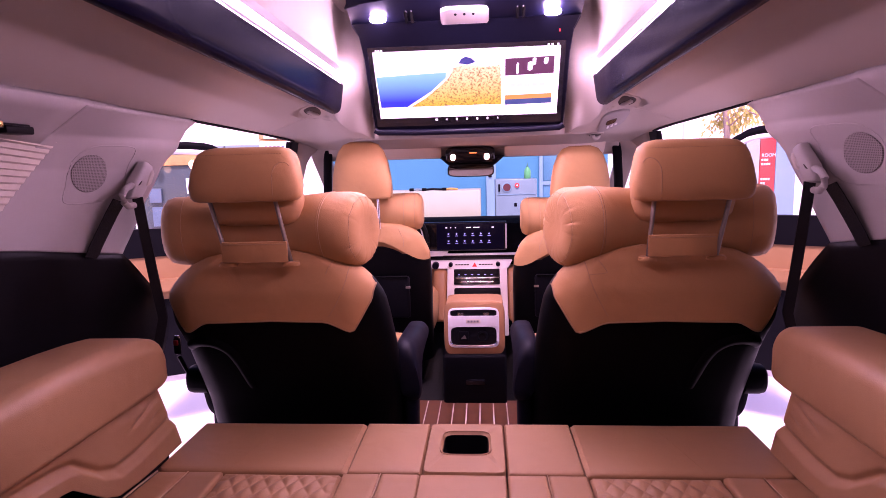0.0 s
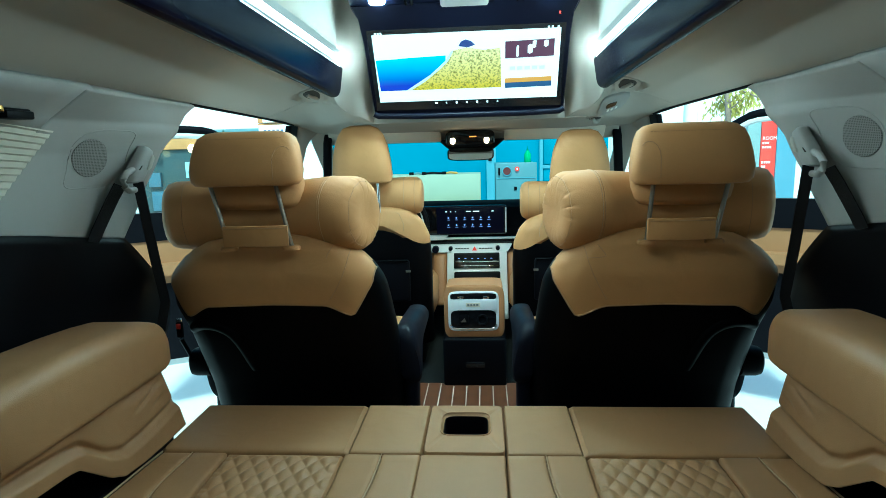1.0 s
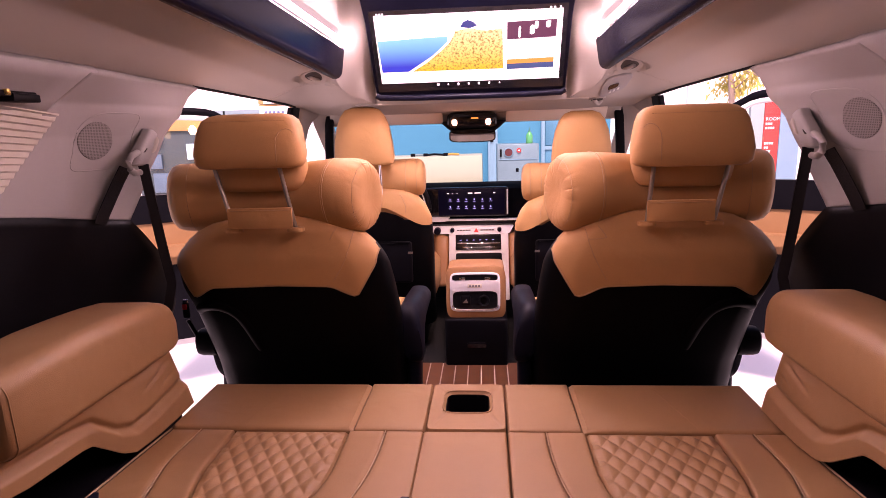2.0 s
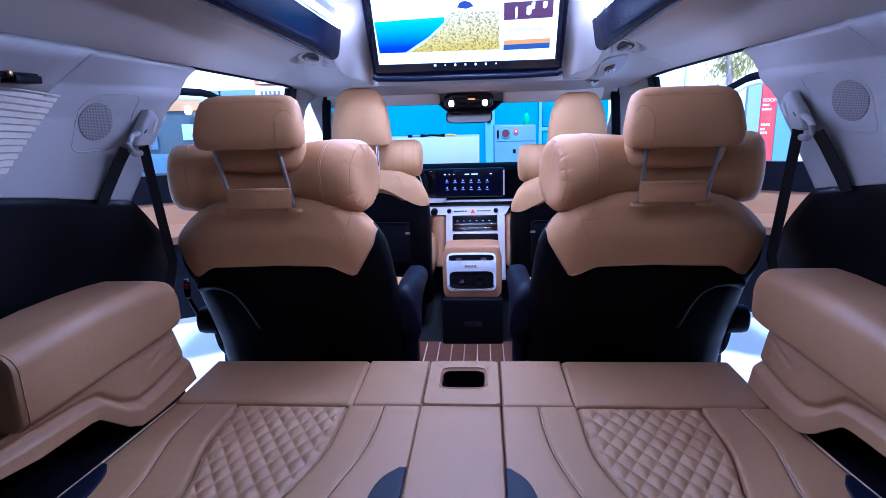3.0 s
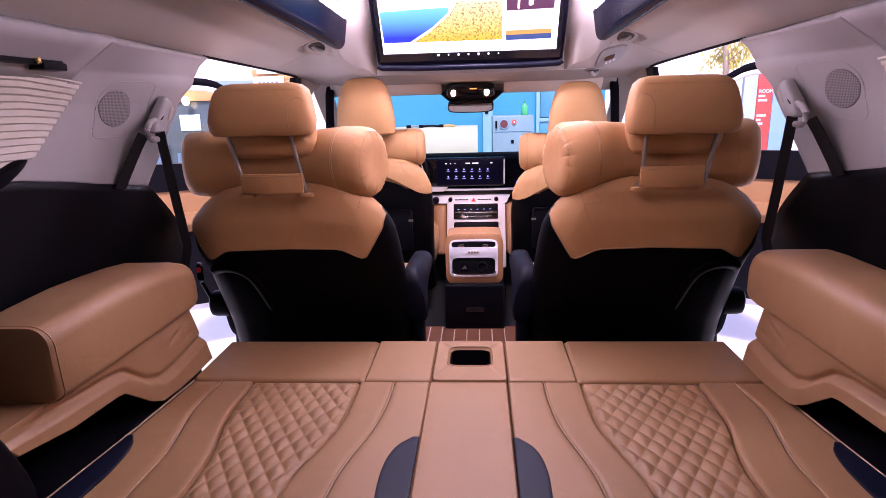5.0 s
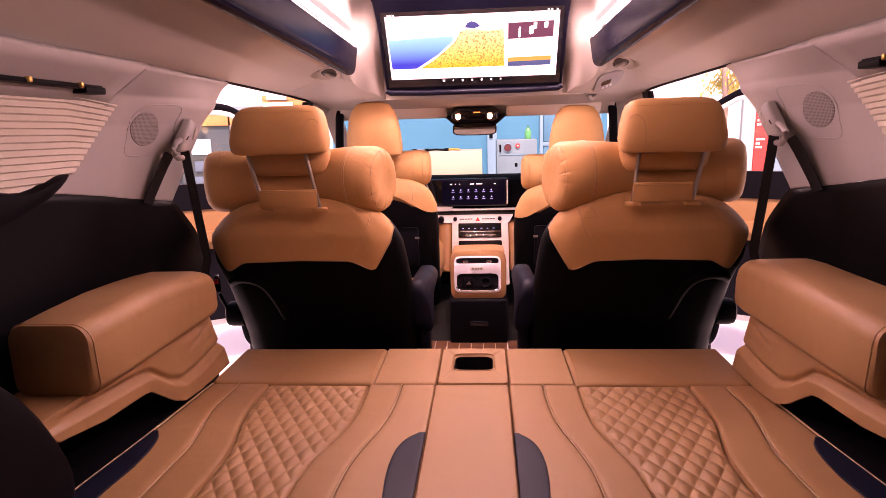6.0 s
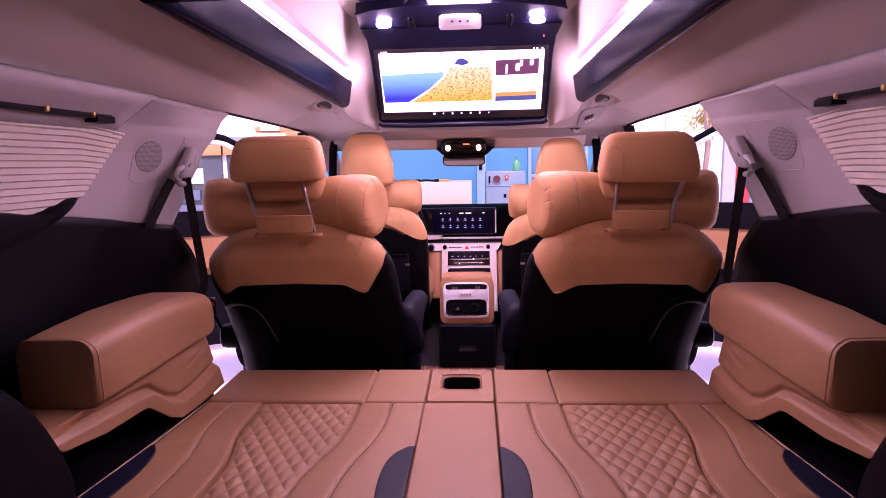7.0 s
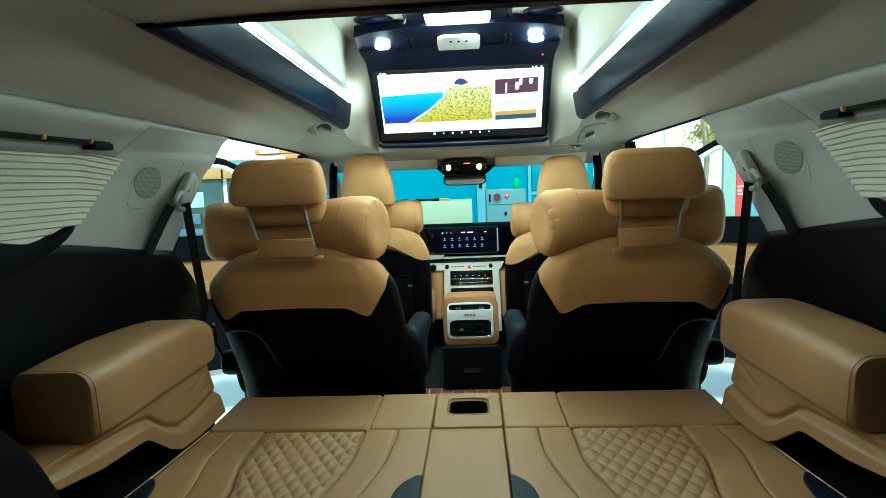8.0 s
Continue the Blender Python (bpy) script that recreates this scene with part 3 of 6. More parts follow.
def cushion(fl, fr, y0, y1, z=BED, r=0.014, nu=10, nv=24, h=None, drop=0.05):
    """An upholstered panel between the lines fl(y) and fr(y), rounded down at its edges."""
    bm = bmesh.new()
    us = [0, 0.0, 0.02, 0.06] + [0.06 + 0.88 * i / nu for i in range(1, nu)] + [0.94, 0.98, 1.0, 1.0]
    ys = [y0, y0, y0 + 0.1 * r, y0 + 0.4 * r, y0 + r] + [y0 + r + (y1 - y0 - 2 * r) * i / nv for i in range(1, nv)] + [y1 - r, y1 - 0.4 * r, y1 - 0.1 * r, y1, y1]
    rows = []
    for j, y in enumerate(ys):
        a, b = fl(y), fr(y)
        row = []
        for i, u in enumerate(us):
            x = a + (b - a) * u
            d = min(x - a, b - x, y - y0, y1 - y)
            k = max(0.0, 1 - d / r)
            zz = z - r * 0.9 * (1 - math.sqrt(max(0.0, 1 - k * k)))
            if h:
                zz += h(x, y) * ease(0.0, 2.2 * r, d)
            if j in (0, len(ys) - 1) or i in (0, len(us) - 1):
                zz = z - drop
            row.append(bm.verts.new((x, y, zz)))
        rows.append(row)
    for p, q in zip(rows, rows[1:]):
        for i in range(len(us) - 1):
            bm.faces.new((p[i], p[i + 1], q[i + 1], q[i]))
    return bm


bench = thing("folded_bench", (0, 1.0, 0.0), "folded rear bench in stitched tan leather with quilted panels", "car seat")
part("base", rbox(-0.70, 0.70, 0.25, 1.775, 0.02, 0.255, 0.01), BLACK, bench)
G = 0.0015
# head end: seven panels, the middle one round a grab opening
xs = [-0.672, -0.246, -0.086, 0.095, 0.256, 0.684]
for i, (a, b) in enumerate(zip(xs, xs[1:])):
    if i == 2:
        continue
    round_ = lambda y: 0.022 * (1 - math.sqrt(1 - max(0.0, 1 - (y - 1.556) / 0.022) ** 2))
    part("end_panel", cushion(lambda y: a + G + (round_(y) if i == 0 else 0), lambda y: b - G - (round_(y) if i == 4 else 0), 1.556, 1.792, r=0.006 if i not in (0, 4) else 0.009, nu=16), TAN, bench)
for sx in (-1, 1):
    part("stitching", tube(bmesh.new(), [(sx * (0.50 - 0.045 * k / 8), 1.572 + 0.20 * k / 8, BED - 0.0003) for k in range(9)], 0.0009, 5), TAN_SEAM, bench)
# panel with the opening
hx, hy, ha, hb = 0.005, 1.690, 0.052, 0.052
bm = bmesh.new()
outer = oval((0.0045, 1.674, BED), (0.0885, 0, 0), (0, 0.1165, 0), 18, 64)
ring0 = oval((hx, hy, BED), (ha + 0.006, 0, 0), (0, hb + 0.006, 0), 5, 64)
r1 = oval((hx, hy, BED - 0.006), (ha, 0, 0), (0, hb, 0), 5, 64)
r2 = oval((hx, hy, BED - 0.075), (ha - 0.003, 0, 0), (0, hb - 0.003, 0), 5, 64)
skirt = [Vector((p.x, p.y, BED - 0.05)) for p in outer]
edge = [Vector((p.x, p.y, BED - 0.004)) for p in outer]
inn = [Vector((0.0045 + (p.x - 0.0045) * 0.975, 1.674 + (p.y - 1.674) * 0.981, BED)) for p in outer]
loft(bm, [skirt, edge, inn, ring0, r1], caps=False)
part("end_panel", bm, TAN, bench)
part("grab_rim", tube(bmesh.new(), [p + Vector((0, 0, 0.001)) for p in ring0] + [ring0[0] + Vector((0, 0, 0.001))], 0.0018), TAN_SEAM, bench)
part("grab_lining", loft(bmesh.new(), [r1, r2], caps=False), BLACK, bench, "black lining of the opening")
part("grab_opening", loft(bmesh.new(), [oval((hx, hy, BED - 0.072), (ha, 0, 0), (0, hb, 0), 4.5, 24), oval((hx, hy, BED - 0.08), (ha, 0, 0), (0, hb, 0), 4.5, 24)]), BLACK, bench, "dark grab opening")

pipe_in = [(0.2, 0.30), (0.7, 0.26), (1.0, 0.2345), (1.10, 0.2345), (1.16, 0.2315), (1.21, 0.2255), (1.27, 0.210), (1.33, 0.192), (1.40, 0.180), (1.47, 0.175), (1.55, 0.174)]
quilt_in = [(0.2, 0.36), (0.8, 0.33), (1.0, 0.322), (1.11, 0.315), (1.18, 0.310), (1.24, 0.295), (1.31, 0.271), (1.37, 0.258), (1.42, 0.2555), (1.55, 0.2565)]
quilt_out = [(0.2, 0.47), (0.9, 0.487), (1.115, 0.487), (1.17, 0.484), (1.24, 0.485), (1.30, 0.497), (1.37, 0.515), (1.42, 0.519), (1.55, 0.519)]
pipe_out = [(0.2, 0.60), (0.9, 0.585), (1.116, 0.580), (1.19, 0.578), (1.26, 0.575), (1.336, 0.5895), (1.42, 0.606), (1.50, 0.600), (1.55, 0.598)]
bed_edge = [(0.2, 0.740), (0.9, 0.732), (1.1, 0.7155), (1.325, 0.689), (1.535, 0.6705), (1.58, 0.664)]


def smooth_along(tab, y):
    return sum(along(tab, y + d) for d in (-0.03, -0.015, 0, 0.015, 0.03)) / 5


Y0, Y1 = 0.28, 1.552
part("centre_pad", cushion(lambda y: -0.0885, lambda y: 0.0925, Y0, Y1, r=0.007), TAN, bench)
for sgn in (-1, 1):
    def skew(v):
        """The bench sits a few millimetres off the middle."""
        return v + sgn * 0.014 * v

    def line(tab, add=0.0):
        return lambda y: sgn * (skew(smooth_along(tab, y)) + add)

    def between(t0, t1):
        f, g = line(t0, G), line(t1, -G)
        return (f, g) if sgn > 0 else (g, f)

    inner_edge = [(0.2, 0.0925 if sgn > 0 else 0.0885), (1.6, 0.0925 if sgn > 0 else 0.0885)]
    part("inner_panel", cushion(*between(inner_edge, pipe_in), Y0, Y1, r=0.006, nv=60), TAN, bench)
    part("curved_panel", cushion(*between(pipe_in, quilt_in), Y0, Y1, r=0.006, nv=60), TAN, bench)
    part("quilted_panel", cushion(*between(quilt_in, quilt_out), 0.80, Y1, z=BED - 0.003, r=0.009, nu=120, nv=300, h=quilt_h), TAN, bench, "diamond-quilted tan leather")
    part("quilted_panel_rear", cushion(*between(quilt_in, quilt_out), Y0, 0.798, r=0.012), TAN, bench)
    part("outer_panel", cushion(*between(quilt_out, pipe_out), Y0, Y1, r=0.006, nv=60), TAN, bench)
    part("edge_panel", cushion(*between(pipe_out, bed_edge), Y0, Y1, r=0.008, nv=60), TAN, bench)
    for tab, nm in ((pipe_in, "piping"), (pipe_out, "piping"), (bed_edge, "edge_piping")):
        part(nm, tube(bmesh.new(), [(sgn * skew(smooth_along(tab, Y0 + (Y1 - Y0) * i / 50)), Y0 + (Y1 - Y0) * i / 50, BED - (0.0015 if nm == "piping" else 0.001)) for i in range(51)], 0.0013 if nm == "piping" else 0.0022, 6), THREAD, bench)
    # black inserts beside the centre pad and at the outer edge
    ins = [(0.2, 0.13), (1.0, 0.139), (1.1, 0.144), (1.15, 0.148), (1.2, 0.1485), (1.245, 0.144), (1.275, 0.135), (1.295, 0.124), (1.31, 0.109), (1.318, 0.096)]
    f, g = (lambda y: inner_edge[0][1] + 0.001), (lambda y: sum(along(ins, y + d) for d in (-0.012, -0.006, 0, 0.006, 0.012)) / 5)
    part("black_insert", cushion(*((f, g) if sgn > 0 else (lambda y: -g(y), lambda y: -f(y))), 0.7, 1.317, z=BED + 0.003, r=0.003, nv=110), INSERT, bench, "satin navy-black insert")
    ins2 = [(0.2, 0.665), (1.05, 0.657), (1.11, 0.653), (1.175, 0.6465), (1.23, 0.648), (1.27, 0.654), (1.30, 0.665), (1.313, 0.680)]
    f2, g2 = (lambda y: skew(sum(along(ins2, y + d) for d in (-0.012, -0.006, 0, 0.006, 0.012)) / 5)), (lambda y: skew(smooth_along(bed_edge, y)) - 0.004)
    part("black_insert", cushion(*((f2, g2) if sgn > 0 else (lambda y: -g2(y), lambda y: -f2(y))), 0.7, 1.313, z=BED + 0.003, r=0.003, nv=110), INSERT, bench, "satin navy-black insert")

# ---- upholstered wheel-arch boxes ----
for sgn in (-1, 1):
    ab = thing("side_armrest_box", (sgn * 0.75, 1.35, 0.3), "tan leather armrest box over the wheel arch", "armrest", "wheel-arch armrests")

    def ring(y, x_in, x_out, z0, z1, r, tuck=0.0):
        pts = []
        for cx, cz, a0 in ((x_in + r, z0 + r * 0.6, 180), (x_out - r, z0 + r * 0.6, 270), (x_out - r, z1 - r, 0), (x_in + r, z1 - r, 90)):
            for k in range(6):
                a = radians(a0 + 90 * k / 5)
                pts.append(Vector((sgn * (cx + r * math.cos(a)), y, cz + (r if cz > (z0 + z1) / 2 else r * 0.6) * math.sin(a))))
        return pts

    rings = []
    for y, ins, dz in ((1.158, 0.014, 0.010), (1.160, 0.005, 0.004), (1.168, 0.0, 0.0), (1.25, -0.003, 0.002), (1.35, -0.004, 0.004), (1.45, -0.002, 0.003), (1.54, 0.0, 0.0), (1.60, 0.002, -0.004), (1.635, 0.006, -0.012), (1.655, 0.014, -0.026), (1.664, 0.03, -0.045)):
        f = (y - 1.16) / 0.50
        y -= (0.032 if sgn < 0 else 0.003) * ease(1.3, 1.62, y)
        rings.append(ring(y, 0.672 + ins - 0.028 * f * f, 0.835 - 0.01 * f - ins, 0.483 + 0.3 * ins + 0.010 * f, (0.618 if sgn > 0 else 0.622) + dz - ins + (0.022 if sgn > 0 else 0.006) * f ** 2, 0.034))
    for k, rr in enumerate(rings[2:9]):
        for q, p in enumerate(rr):
            p += Vector((sgn * -0.0022, 0, 0.0018)) * math.sin(2.3 * k + 0.45 * q + sgn) * math.sin(0.9 * k + 1.7 * sgn)
    part("cushion", loft(bmesh.new(), rings), TAN, ab)
    part("welt", tube(bmesh.new(), rings[2] + [rings[2][0]], 0.0012, 6), TAN, ab)

    # moulded lower cover
    def low(u, v):
        start = 1.045 + 0.035 * (1 - v) ** 1.6
        end = 1.660 + (0.050 if sgn < 0 else 0.032) * (1 - v) ** 0.8
        y = start + u * (end - start)
        bottom = along([(0.98, 0.455), (1.06, 0.442), (1.20, 0.415), (1.33, 0.406), (1.352, 0.402), (1.41, 0.352), (1.44, 0.338), (1.50, 0.335), (1.67, 0.338)], y)
        topz = along([(0.98, 0.484), (1.172, 0.484), (1.2, 0.52), (1.67, 0.52)], y)
        z = bottom + v * (topz - bottom)
        groove = along([(0.98, 0.466), (1.06, 0.462), (1.20, 0.447), (1.33, 0.436), (1.37, 0.430), (1.42, 0.388), (1.46, 0.372), (1.52, 0.374), (1.67, 0.392)], y)
        x = 0.703 - 0.020 * (1 - v) * ease(1.33, 1.45, y) - 0.014 * ease(1.3, 1.6, y)
        x -= 0.009 * ease(groove + 0.007, groove - 0.007, z)
        x += 0.008 * ease(1.06, 1.20, y) * math.exp(-((z - groove - 0.012) / 0.008) ** 2)
        x += 0.012 * ease(0.455, 0.475, z) * ease(0.50, 0.48, z) * ease(1.45, 1.56, y) * ease(end - 0.045, end - 0.11, y)
        x += 0.045 * ease(end - 0.05, end, y) + 0.002
        # creases where the cover is drawn round its front end
        for y_, z_, k in ((1.50, 0.432, 0.005), (1.56, 0.418, 0.004), (1.47, 0.478, 0.004)):
            x += k * math.exp(-((z - z_ - 0.30 * (y - y_)) / 0.0055) ** 2) * ease(y_, y_ + 0.05, y) * ease(end - 0.045, end - 0.10, y)
        return Vector((sgn * x, y, z))

    part("ledge_plate", rbox(sgn * 0.708, sgn * 0.845, 1.02, 1.20, 0.470, 0.4845, 0.003), TAN, ab)
    lc = part("lower_cover", sheet(bmesh.new(), low, 110, 90), TAN, ab)
    thicken(lc, 0.008, (sgn, 0, 0))
    part("end_plate", sheet(bmesh.new(), lambda u, v: Vector((sgn * (0.725 + 0.13 * u), 1.700 - 0.045 * ease(0.3, 1.0, v) - 0.01 * u, 0.28 + v * 0.24)), 4, 8), TAN, ab)
    part("trough", rbox(sgn * 0.690, sgn * 0.86, 0.3, 1.66, 0.10, 0.325, 0.01), BLACK, ab, "black plastic wheel-arch trough")
    part("rear_arch", loft(bmesh.new(), [oval((sgn * 0.838, y, 0.36), (0.153 * q, 0, 0), (0, 0, h_), 5, 40) for y, h_, q in ((0.2, 0.30, 1), (0.9, 0.298, 1), (0.95, 0.285, 1), (0.98, 0.262, 1), (1.005, 0.237, 1), (1.03, 0.205, 1), (1.05, 0.170, 0.998), (1.065, 0.135, 0.99), (1.076, 0.105, 0.98), (1.086, 0.07, 0.97), (1.094, 0.03, 0.95))]), BLACK, ab, "black plastic arch lining")
# ---- second-row seats ----
def rear_seat(sgn):
    st = thing("captain_seat", (sgn * 0.46, 2.05, 0.0), "reclining captain seat, tan leather over black, seen with its neck roll", "car seat", "second-row seats")
    N, M = 112, 24
    # middle and half width of the back over its height
    MID = [(0.2, 0.456), (0.33, 0.458), (0.5, 0.470), (0.58, 0.485), (0.66, 0.494), (0.70, 0.492), (0.76, 0.490)]
    HALF = [(0.2, 0.272), (0.33, 0.276), (0.5, 0.283), (0.58, 0.290), (0.64, 0.286), (0.68, 0.266), (0.71, 0.238), (0.73, 0.211), (0.75, 0.17), (0.762, 0.11), (0.768, 0.04)]

    def ring_at(z, t):
        xc = along(MID, z)
        a = along(HALF, z)
        b = along([(0.2, 0.12), (0.5, 0.105), (0.66, 0.085), (0.73, 0.06), (0.76, 0.035), (0.768, 0.012)], z)
        yc = along([(0.2, 2.02), (0.34, 1.985), (0.56, 1.905), (0.70, 1.875), (0.768, 1.862)], z)
        k, s = math.cos(t), math.sin(t)
        n = 3.2
        x = a * math.copysign(abs(k) ** (2 / n), k)
        y = b * math.copysign(abs(s) ** (2 / 2.6), s)
        # hollow the back a little between its side bolsters
        if s < 0:
            y += 0.012 * (1 - min(1, abs(x) / (0.75 * a)) ** 3)
        return Vector((sgn * (xc + x), yc + y, z))

    def split(t):
        k, s = math.cos(t), math.sin(t)
        ax = abs(k) ** (2 / 3.2)
        c = 0.83 if k > 0 else 0.70
        back = (0.583 if sgn > 0 else 0.590) - 0.008 * ax - 0.026 * ease(c - 0.25, c, ax) + 0.118 * max(0.0, ax - c) / (1 - c)
        return back if s < 0 else 0.69

    ts = [2 * math.pi * i / N for i in range(N)]
    lowr = [[ring_at(0.20 + (split(t) - 0.20) * j / M, t) for t in ts] for j in range(M + 1)]
    part("back_shell", loft(bmesh.new(), lowr), BLACK_LEATHER, st, "black leather back shell")
    upr = [[ring_at(split(t) + (0.768 - split(t)) * (1 - (1 - j / M) ** 1.6), t) for t in ts] for j in range(M + 1)]
    part("shoulder_cover", loft(bmesh.new(), [[p + Vector((0, -0.003, 0)) for p in r] for r in upr]), TAN_SEAT, st, "tan leather shoulder cover")
    part("cover_hem", tube(bmesh.new(), [p + Vector((0, -0.002, 0)) for p in lowr[-1][N // 2 + 1:N]], 0.0025, 6), TAN_SEAM, st)
    # stitched seams on the cover
    def on_back(xo, z):
        a = along(HALF, z)
        k = math.copysign(min(0.999, abs(xo) / a) ** 1.6, xo)
        return ring_at(z, 2 * math.pi - math.acos(k)) + Vector((0, -0.0036, 0))

    def on_cover(xa, z):
        """A point just proud of the shoulder cover, xa metres from the car's middle."""
        return on_back(xa - along(MID, z), z) + Vector((0, 0.0003, 0))

    if sgn < 0:
        seams = ([(0.280, 0.733), (0.284, 0.72), (0.291, 0.69), (0.302, 0.66), (0.318, 0.63), (0.338, 0.600)], [(0.322, 0.742), (0.329, 0.730), (0.335, 0.720), (0.340, 0.708)])
    else:
        seams = ([(0.296, 0.728), (0.300, 0.715), (0.306, 0.69), (0.317, 0.66), (0.332, 0.63), (0.350, 0.597)], [(0.328, 0.732), (0.336, 0.722), (0.345, 0.710), (0.348, 0.704), (0.335, 0.701), (0.318, 0.700), (0.304, 0.700)])
    for seam in seams:
        part("seam", tube(bmesh.new(), [on_cover(along([(k, p[0]) for k, p in enumerate(seam)], q / 4), along([(k, p[1]) for k, p in enumerate(seam)], q / 4)) for q in range(4 * len(seam) - 3)], 0.0009, 6), TAN_SEAM, st)
    # moulded ridge on the shell
    pts = [(0.715, 0.518), (0.700, 0.530), (0.675, 0.536), (0.640, 0.532), (0.605, 0.512), (0.585, 0.475), (0.572, 0.435), (0.562, 0.40)]
    pts = [tuple(sum(w * pts[min(max(i + j, 0), len(pts) - 1)][k] for j, w in ((-1, 0.5 * (1 - f) ** 2), (0, 0.5 + f * (1 - f)), (1, 0.5 * f * f))) for k in (0, 1)) for i in range(len(pts)) for f in (0.0, 0.25, 0.5, 0.75)]
    part("ridge", tube(bmesh.new(), [Vector((sgn * (x + 0.004), on_back(x - 0.47, z).y + 0.0160 + 0.0045 * abs(2 * k / (len(pts) - 1) - 1) ** 3, z)) for k, (x, z) in enumerate(pts)], 0.019, 20), BLACK_LEATHER, st, "moulded ridge on the shell")
    part("recliner_cover", loft(bmesh.new(), [oval((sgn * 0.735 + sgn * d, 1.965, 0.383), (0, 0.036 * q, 0), (0, 0, 0.040 * q), 2.6, 24) for d, q in ((0, 1.0), (0.040, 1.0), (0.054, 0.92), (0.060, 0.7))]), BLACK, st, "round black recliner cover")
    # headrest: rear pad, lower inner pad and two posts
    hx, hz = (-0.515, 0.0) if sgn < 0 else (0.528, -0.010)
    tall = 1.0 if sgn < 0 else 1.07
    rings = []
    for z, a, b, yc in ((0.893, 0.110, 0.020, 1.795), (0.896, 0.125, 0.034, 1.795), (0.905, 0.134, 0.042, 1.797), (0.93, 0.137, 0.047, 1.80), (0.96, 0.132, 0.049, 1.805), (0.99, 0.125, 0.048, 1.812), (1.008, 0.117, 0.043, 1.817), (1.019, 0.102, 0.032, 1.82), (1.024, 0.080, 0.015, 1.822)):
        rings.append(oval((hx + sgn * 0.004, yc, 1.024 + (z - 1.024) * tall + hz), (a, 0, 0), (0, b, 0), 4.0, 40))
    hr = part("headrest", loft(bmesh.new(), rings), TAN_SEAT, st)
    table = [(0.896, 0.125, 0.034, 1.795), (0.905, 0.134, 0.042, 1.797), (0.93, 0.137, 0.047, 1.80), (0.96, 0.132, 0.049, 1.805), (0.99, 0.125, 0.048, 1.812), (1.008, 0.117, 0.043, 1.817), (1.019, 0.102, 0.032, 1.82)]

    def on_pad(d, z, out=0.0006):
        """A point on the rear face of the headrest, d metres from its middle."""
        a_, b_, y_ = (along([(r[0], r[k]) for r in table], z) for k in (1, 2, 3))
        return Vector((hx + sgn * 0.004 + d, y_ - b_ * max(0.0, 1 - (abs(d) / a_) ** 4) ** 0.25 - out, 1.024 + (z - 1.024) * tall + hz))

    side = [(0.078, 0.899), (0.0795, 0.915), (0.0800, 0.935), (0.0795, 0.952), (0.0815, 0.966), (0.0870, 0.977), (0.0950, 0.984), (0.1040, 0.986), (0.1120, 0.983), (0.1180, 0.976)]
    part("headrest_seam", tube(bmesh.new(), [on_pad(-sgn * d, z) for d, z in side], 0.0009, 6), TAN_SEAM, hr)
    bm = bmesh.new()
    for k in range(30):
        d = -0.098 + 0.0066 * k
        tube(bm, [on_pad(d, 1.006, 0.0003), on_pad(d + 0.0042, 1.006, 0.0003)], 0.0007, 5)
    part("headrest_stitching", bm, TAN_SEAM, hr)
    rings = []
    for z, a, b in ((0.832, 0.082, 0.018), (0.837, 0.101, 0.032), (0.850, 0.113, 0.042), (0.875, 0.119, 0.046), (0.900, 0.119, 0.046), (0.925, 0.113, 0.044), (0.950, 0.095, 0.038), (0.965, 0.070, 0.026), (0.970, 0.035, 0.012)):
        rings.append(oval((hx - sgn * 0.001, 1.846, z + hz), (a, 0, 0), (0, b, 0), 3.0, 40))
    part("headrest_front_pad", loft(bmesh.new(), rings), TAN_SEAT, hr)
    for dx, lean_ in (((0.064, 0.030), (-0.100, 0.036)) if sgn < 0 else ((-0.077, 0.013), (0.095, 0.029))):
        part("headrest_post", tube(bmesh.new(), [(hx + dx - sgn * lean_ * (0.90 - z) / 0.15, 1.798, z) for z in (0.93, 0.80, 0.74)], 0.0052, 12), POST, st, "metal headrest post")
        part("post_collar", loft(bmesh.new(), [oval((hx + dx - sgn * (lean_ + 0.002), 1.796, z), (0.021 * q, 0, 0), (0, 0.015 * q, 0), 3, 16) for z, q in ((0.735, 1), (0.742, 1), (0.745, 0.85))]), TAN_SEAT, st, "tan post collar")
    # neck roll on the front of the headrest, its strap round the posts
    x0, x1 = (0.242, 0.784) if sgn < 0 else (0.228, 0.762)
    def bend(x):
        u, w = max(0.0, (x0 + 0.30 - x) / 0.30), max(0.0, (x - x1 + 0.2) / 0.2)
        return 1.920 - 0.050 * u * u - 0.03 * w * w
    prof = [(x0 + 0.006, 0.010), (x0 + 0.003, 0.035), (x0 + 0.000, 0.056), (x0 + 0.0015, 0.069), (x0 + 0.007, 0.0795), (x0 + 0.016, 0.0868), (x0 + 0.028, 0.0905), (x0 + 0.045, 0.0922), (x0 + 0.088, 0.0922), (x0 + 0.094, 0.0920), (x0 + 0.15, 0.089), (x0 + 0.19, 0.084), (x0 + 0.25, 0.083), (x0 + 0.34, 0.084), (x0 + 0.42, 0.088), (x1 - 0.06, 0.091), (x1 - 0.03, 0.089), (x1 - 0.014, 0.083), (x1 - 0.004, 0.070), (x1, 0.05), (x1 - 0.002, 0.02)]
    rng = random.Random(7 if sgn < 0 else 11)
    ph = [rng.uniform(0, 6.28) for _ in range(6)]
    folds = [(rng.uniform(0, 6.28), rng.uniform(0.020, 0.042), rng.uniform(0.3, 1.0)) for _ in range(26)]

